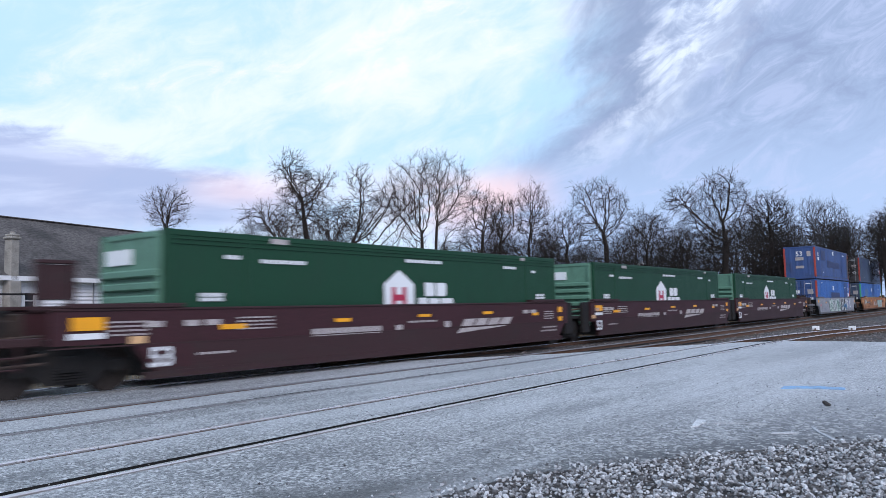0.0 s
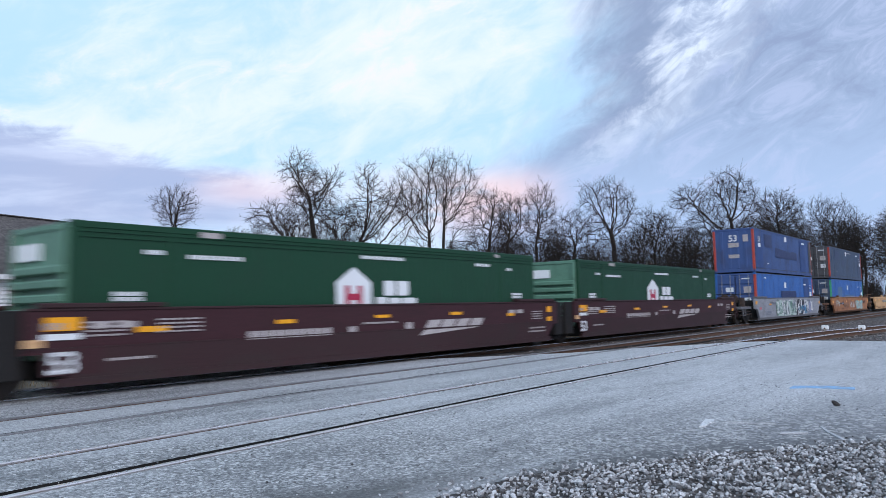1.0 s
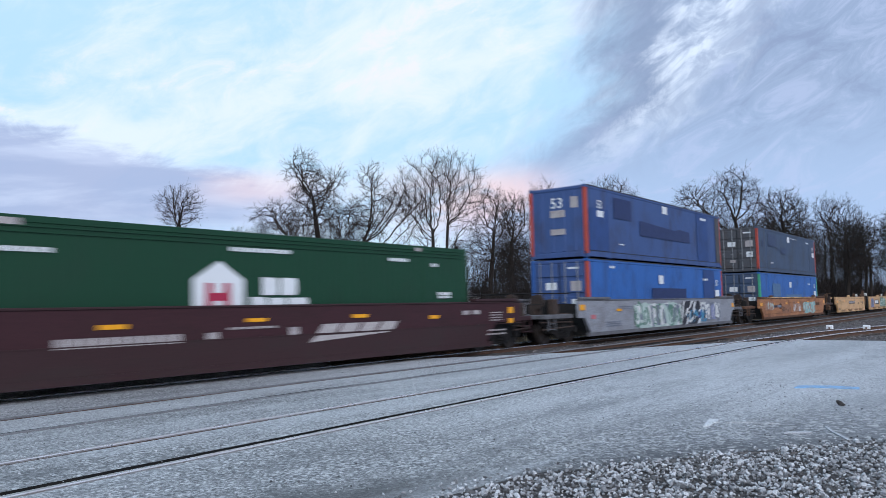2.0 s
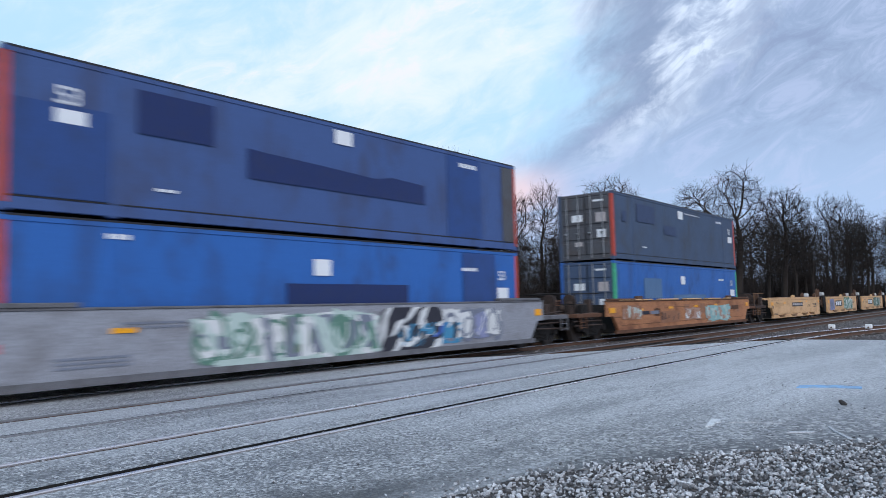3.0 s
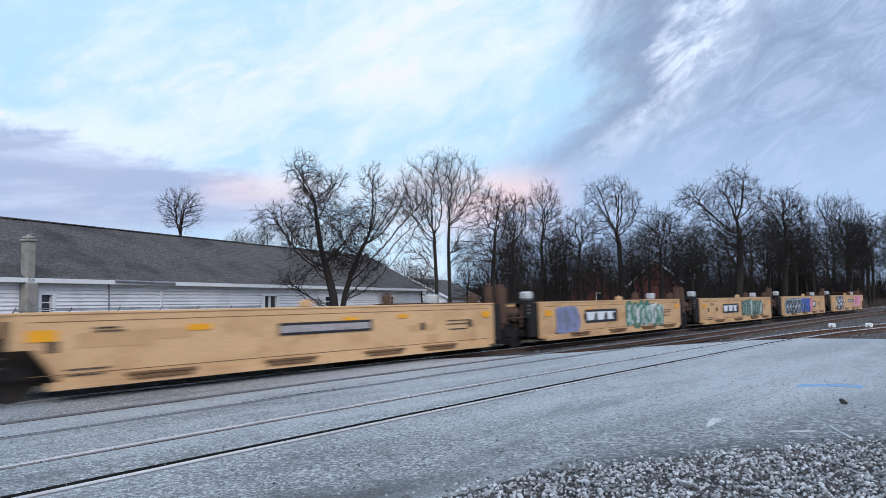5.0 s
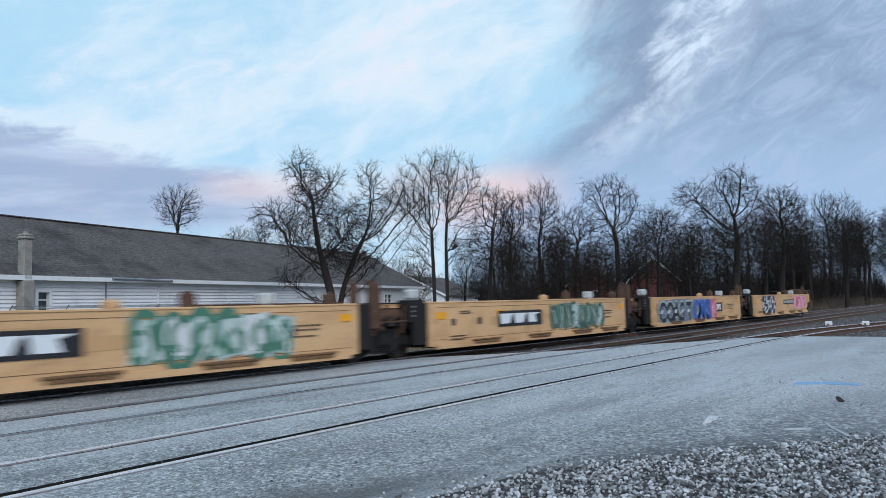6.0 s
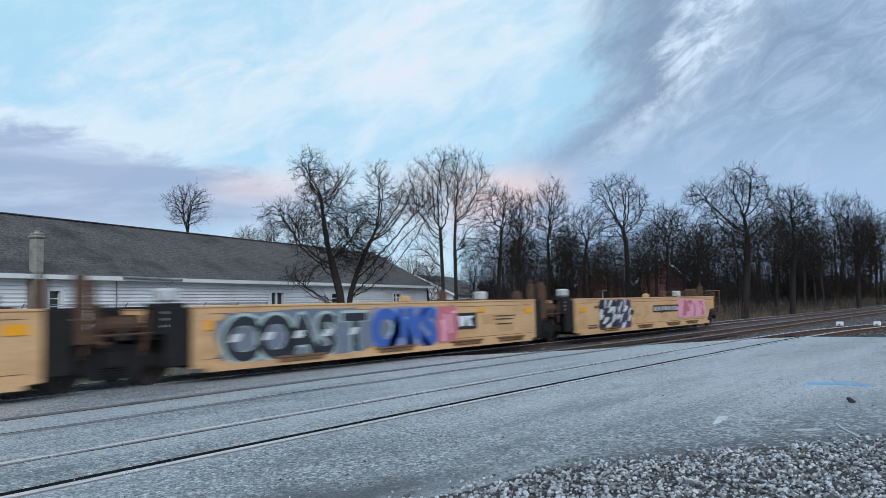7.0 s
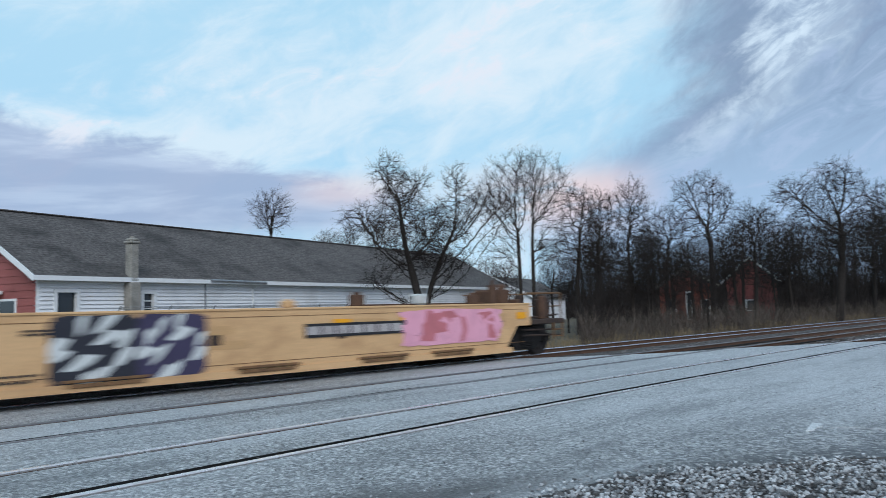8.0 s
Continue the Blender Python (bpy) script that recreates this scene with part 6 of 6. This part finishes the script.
def build_trees():
    def at(az, dist, turn=0.0):
        p = polar(az, dist)
        return pose(p.x, p.y, p.z, 0, 0, turn)

    def facing(label, seed, az, dist, trunk, rad, lobes, count, group="", **more):
        return grown(label, seed, at(az, dist), [(trunk[0][0], -0.3)] + trunk, rad, lobes, count, -az, group, **more)
    # the gnarled tree before the white building, and its leaning neighbour
    facing("gnarled spreading bare tree with dense twigs before the white building", 3, 43.2, 33,
           [(0.07, 1.08), (-0.08, 2.45), (-0.31, 3.45), (-0.61, 4.7), (-0.77, 5.96), (-0.87, 7.0)], 0.18,
           [(-0.8, 6.3, 1.1, 2.1, 1.6), (-1.4, 8.0, 0.8, 0.9, 0.28), (0.2, 7.7, 0.4, 0.6, 0.08), (-2.4, 5.8, 1.2, 0.8, 0.36), (-0.7, 4.2, 1.7, 1.0, 0.30),
            (-1.9, 3.2, 0.9, 0.4, 0.14), (0.3, 5.4, 1.1, 1.3, 0.45), (0.3, 4.3, 1.2, 1.0, 0.35)], 3700, up=0.02, step=0.20, wild=0.34, tip=0.0095, limbs=4)
    facing("leaning bare tree with long rising limbs", 12, 43.8, 33.3, [(-0.16, 1.07), (0.07, 2.44), (0.38, 3.44), (0.83, 4.45), (1.35, 5.46)], 0.125,
           [(1.4, 7.4, 0.6, 1.0, 0.22), (2.5, 6.4, 1.3, 0.9, 0.6), (1.2, 5.7, 1.3, 1.3, 0.5), (3.6, 6.3, 0.8, 0.6, 0.2), (0.9, 3.9, 1.3, 1.0, 0.4), (0.2, 4.9, 1.0, 1.0, 0.3)], 1900, up=0.02, step=0.20, wild=0.34, tip=0.0095)
    # the pale pair of maples behind it
    facing("tall slender bare maple with upswept limbs", 21, 51.0, 46, [(0.01, 0.79), (0.0, 3.24), (-0.05, 5.35), (-0.08, 6.77)], 0.115,
           [(-1.0, 8.6, 1.5, 2.8, 0.5), (0.1, 9.3, 1.3, 2.4, 0.5), (-0.9, 5.4, 1.6, 1.6, 0.22)], 800, up=0.35, wild=0.16, tip=0.009, limbs=5)
    facing("tall slender bare maple with upswept limbs", 22, 52.0, 47, [(0.0, 0.75), (0.0, 3.25), (0.0, 5.77), (0.12, 7.58)], 0.115,
           [(1.1, 8.8, 1.5, 2.8, 0.6), (0.2, 9.8, 1.1, 2.0, 0.3), (1.0, 5.7, 1.4, 1.6, 0.25)], 800, up=0.35, wild=0.16, tip=0.009, limbs=5)
    far = facing("small round bare tree behind the roof", 31, 32.0, 72, [(0.0, 6.11), (0.0, 8.4), (-0.05, 9.5)], 0.15, [(0.0, 11.3, 2.3, 2.1, 1.0), (0.0, 12.0, 1.5, 1.6, 0.4)], 520, up=0.40, wild=0.14, tip=0.012, limbs=6)
    # the edge of the wood
    wood_tree = "bare woodland tree in winter"
    kinds = [facing(wood_tree, 41, 55.4, 48, [(-0.08, 0.65), (-0.07, 3.2), (0.16, 5.76), (0.28, 7.23)], 0.15, [(0.3, 7.4, 1.3, 2.0, 0.6), (-0.2, 5.4, 1.5, 1.8, 0.4)], 1700, "lineside wood", tip=0.011),
             facing(wood_tree, 42, 57.0, 50, [(-0.17, 0.57), (0.0, 3.22), (-0.02, 5.89), (0.26, 7.41)], 0.16, [(0.1, 7.3, 1.3, 2.0, 0.6), (0.1, 5.1, 1.5, 1.9, 0.4)], 1700, "lineside wood", tip=0.011),
             facing(wood_tree, 43, 59.1, 56, [(-0.11, 0.37), (0.13, 3.32), (0.07, 6.3), (0.4, 8.42)], 0.15, [(0.4, 8.2, 1.5, 2.8, 0.6), (0.3, 5.4, 1.9, 2.1, 0.4)], 1700, "lineside wood", tip=0.011, up=0.25, wild=0.2),
             facing(wood_tree, 44, 61.9, 55, [(-0.12, 0.33), (-0.05, 4.04), (0.2, 6.1)], 0.13, [(0.1, 6.5, 1.5, 2.3, 0.7), (0.0, 4.5, 1.9, 1.8, 0.4)], 1500, "lineside wood", tip=0.011),
             facing(wood_tree, 45, 67.9, 58, [(-0.14, 0.12), (0.08, 3.93), (0.06, 6.07)], 0.16, [(0.2, 6.9, 1.7, 2.2, 0.6), (0.1, 4.4, 2.0, 2.1, 0.4)], 1900, "lineside wood", tip=0.012)]
    facing("tall bare oak with a forked open crown", 61, 65.0, 62, [(-0.01, 0.07), (0.04, 4.2), (0.01, 6.51), (-0.25, 7.92)], 0.24,
           [(-1.7, 10.3, 1.2, 1.8, 0.25), (-0.1, 10.5, 1.4, 1.7, 0.3), (1.2, 9.2, 0.9, 2.1, 0.25), (-0.7, 7.9, 2.3, 1.9, 0.25), (-0.1, 5.1, 2.7, 1.8, 0.3)], 1500, "lineside wood", tip=0.012)
    big = facing("tall bare oak rising over the wood", 60, 73.3, 68, [(-0.33, -0.2), (0.05, 4.04), (0.3, 6.93), (0.04, 8.9)], 0.30,
                 [(0.1, 11.1, 2.3, 2.1, 0.5), (-3.2, 10.6, 1.7, 1.5, 0.22), (-1.4, 9.0, 2.8, 2.2, 0.35), (1.7, 8.8, 1.3, 2.4, 0.3), (-0.4, 6.5, 4.1, 2.4, 0.4)], 2400, "lineside wood", tip=0.013)
    side = facing("broad round bare oak beside the taller one", 62, 76.3, 76, [(-0.22, -0.2), (0.01, 4.13), (0.38, 7.29)], 0.26,
                  [(0.3, 9.2, 2.5, 3.0, 0.6), (0.4, 6.2, 2.9, 2.6, 0.4)], 2400, "lineside wood", tip=0.014)
    rng = random.Random(77)

    def put(src, az, dist, size):
        o = copy_thing(src, at(az, dist, rng.uniform(0, 360)))
        o.scale = (size * rng.uniform(0.9, 1.1), size * rng.uniform(0.9, 1.1), size)
        return o
    for az, dist, size in ((28.6, 84, 0.70), (36.2, 75, 0.74), (37.9, 78, 0.78), (40.0, 72, 0.80), (34.5, 90, 0.72)):
        put(far, az, dist, size)
    for az, dist, size in ((80.3, 94, 0.86), (83.4, 104, 0.96), (86.2, 125, 1.15)):
        put(side, az, dist, size)
    for az, dist, size in ((46.9, 60, 0.62), (48.4, 64, 0.70), (49.8, 58, 0.60), (53.4, 60, 0.70)):
        put(kinds[int(az) % 5], az, dist, size)
    for k in range(40):
        az = 54.5 + 31.0 * ((k + rng.random()) / 40)
        dist = max(44, 20.5 / max(0.12, math.cos(radians(az)))) * rng.uniform(1.0, 1.4)
        put(kinds[k % 5], az, dist, (0.070 + 0.045 * rng.random()) * dist / 9.0 + 0.1)
    for k in range(7):
        az = 75.5 + 12.0 * ((k + rng.random()) / 7)
        dist = 20.0 / max(0.13, math.cos(radians(az))) * rng.uniform(1.0, 1.2)
        put(kinds[k % 5], az, dist, dist * rng.uniform(0.10, 0.125) / 9.0)
    for k in range(8):
        az = 54 + 22 * ((k + rng.random()) / 8)
        dist = rng.uniform(90, 140)
        put(kinds[k % 5], az, dist, dist * rng.uniform(0.09, 0.115) / 9.0)


def tufts(name, label, category, mat, count, seed, where, height, width, lean=0.35):
    rng = random.Random(seed)
    vs, fs = [], []
    for _ in range(count):
        p = where(rng)
        if p is None:
            continue
        h = height * rng.uniform(0.4, 1.2) * (0.85 + 0.9 * noise.noise((p[0] * 0.35, p[1] * 0.35, seed)))
        a = rng.uniform(0, 6.283)
        dx, dy = math.cos(a) * h * lean * rng.random(), math.sin(a) * h * lean * rng.random()
        w = width * rng.uniform(0.6, 1.4)
        k = len(vs)
        c, s = math.cos(a + 1.57) * w, math.sin(a + 1.57) * w
        x, y, z = p
        vs += [(x - c, y - s, z), (x + c, y + s, z), (x + dx * 0.5 + c * 0.7, y + dy * 0.5 + s * 0.7, z + h * 0.6), (x + dx * 0.5 - c * 0.7, y + dy * 0.5 - s * 0.7, z + h * 0.6), (x + dx, y + dy, z + h)]
        fs += [(k, k + 1, k + 2, k + 3), (k + 3, k + 2, k + 4)]
        if height > 1.0:
            for _i in range(5):
                f = rng.uniform(0.25, 0.9)
                q = (x + dx * f * 0.9, y + dy * f * 0.9, z + h * f)
                e = (q[0] + rng.uniform(-0.35, 0.35) * h, q[1] + rng.uniform(-0.35, 0.35) * h, q[2] + h * rng.uniform(0.05, 0.35))
                k = len(vs)
                vs += [(q[0] - c * 0.5, q[1] - s * 0.5, q[2]), (q[0] + c * 0.5, q[1] + s * 0.5, q[2]), e]
                fs.append((k, k + 1, k + 2))
    me = bpy.data.meshes.new(name)
    me.from_pydata(vs, [], fs)
    me.materials.append(mat)
    return tagged(new(name, me), label, category, kind="stuff")


def build_brush():
    def belt(rng):
        x = 22 + 150 * rng.random() ** 1.6
        y = 19.6 + rng.random() ** 1.5 * (6 + x * 0.08)
        if x < 1.45 * y or rng.random() > 0.55 + 0.9 * noise.noise((x * 0.22, y * 0.3, 4)):
            return None
        if 1.85 < x / y < 2.8 and y > 23.5 and rng.random() < 0.35:
            return None
        return (x, y, -0.45)

    def deep(rng):
        p = belt(rng)
        return p and (None if 1.8 < (p[0] + 6) / (p[1] + 4) < 2.8 and rng.random() < 0.6 else (p[0] + 6, p[1] + 4, p[2]))

    def distant(rng):
        a, d = radians(52 + 36 * rng.random() ** 0.75), rng.uniform(100, 190)
        return (d * math.sin(a), max(24, d * math.cos(a) + 12), -0.5)

    def verge(rng):
        x = rng.uniform(14, 120)
        return (x, rng.uniform(18.6, 20.6) + 0.02 * x, -0.45)

    def field(rng):
        return (rng.uniform(-5, 40), rng.uniform(19.5, 27), -0.45)
    tufts("undergrowth", "tangled leafless brush at the edge of the wood", "undergrowth", BRUSH, 26000, 5, belt, 1.6, 0.012, 1.1)
    tufts("thicket", "dark bare saplings crowding the wood", "undergrowth", TWIG, 18000, 6, deep, 3.6, 0.016, 0.6)
    tufts("far_thicket", "dim tangle of far bare wood", "wood", TWIG, 17000, 9, distant, 7.0, 0.045, 0.5)
    tufts("dry_grass", "straw-coloured dead grass along the track", "grass", STRAW, 9000, 7, verge, 0.55, 0.010, 0.6)
    tufts("rough_grass", "short dead grass before the white building", "grass", STRAW, 3000, 8, field, 0.3, 0.012, 0.6)


build_trees()
build_brush()


# ---- what moves: the train rolls west, its wheels turn ----
def motions():
    gone = np.interp([k / FPS for k in range(0, 241)], [t for t, s in MOVED], [s for t, s in MOVED])
    turn, angles = 0.0, [0.0]
    for d in np.diff(gone):
        turn -= min(math.degrees(d / 0.483), 84.0)
        angles.append(turn)
    for wheel, x in SPINNING:
        walk(wheel, [(k / FPS, pose(x, 0, 0.485, 0, angles[k], 0)) for k in range(241)])
    for ob, u, z in ROLLING:
        walk(ob, [(t, pose(u - s, MAIN, z)) for t, s in MOVED])


motions()
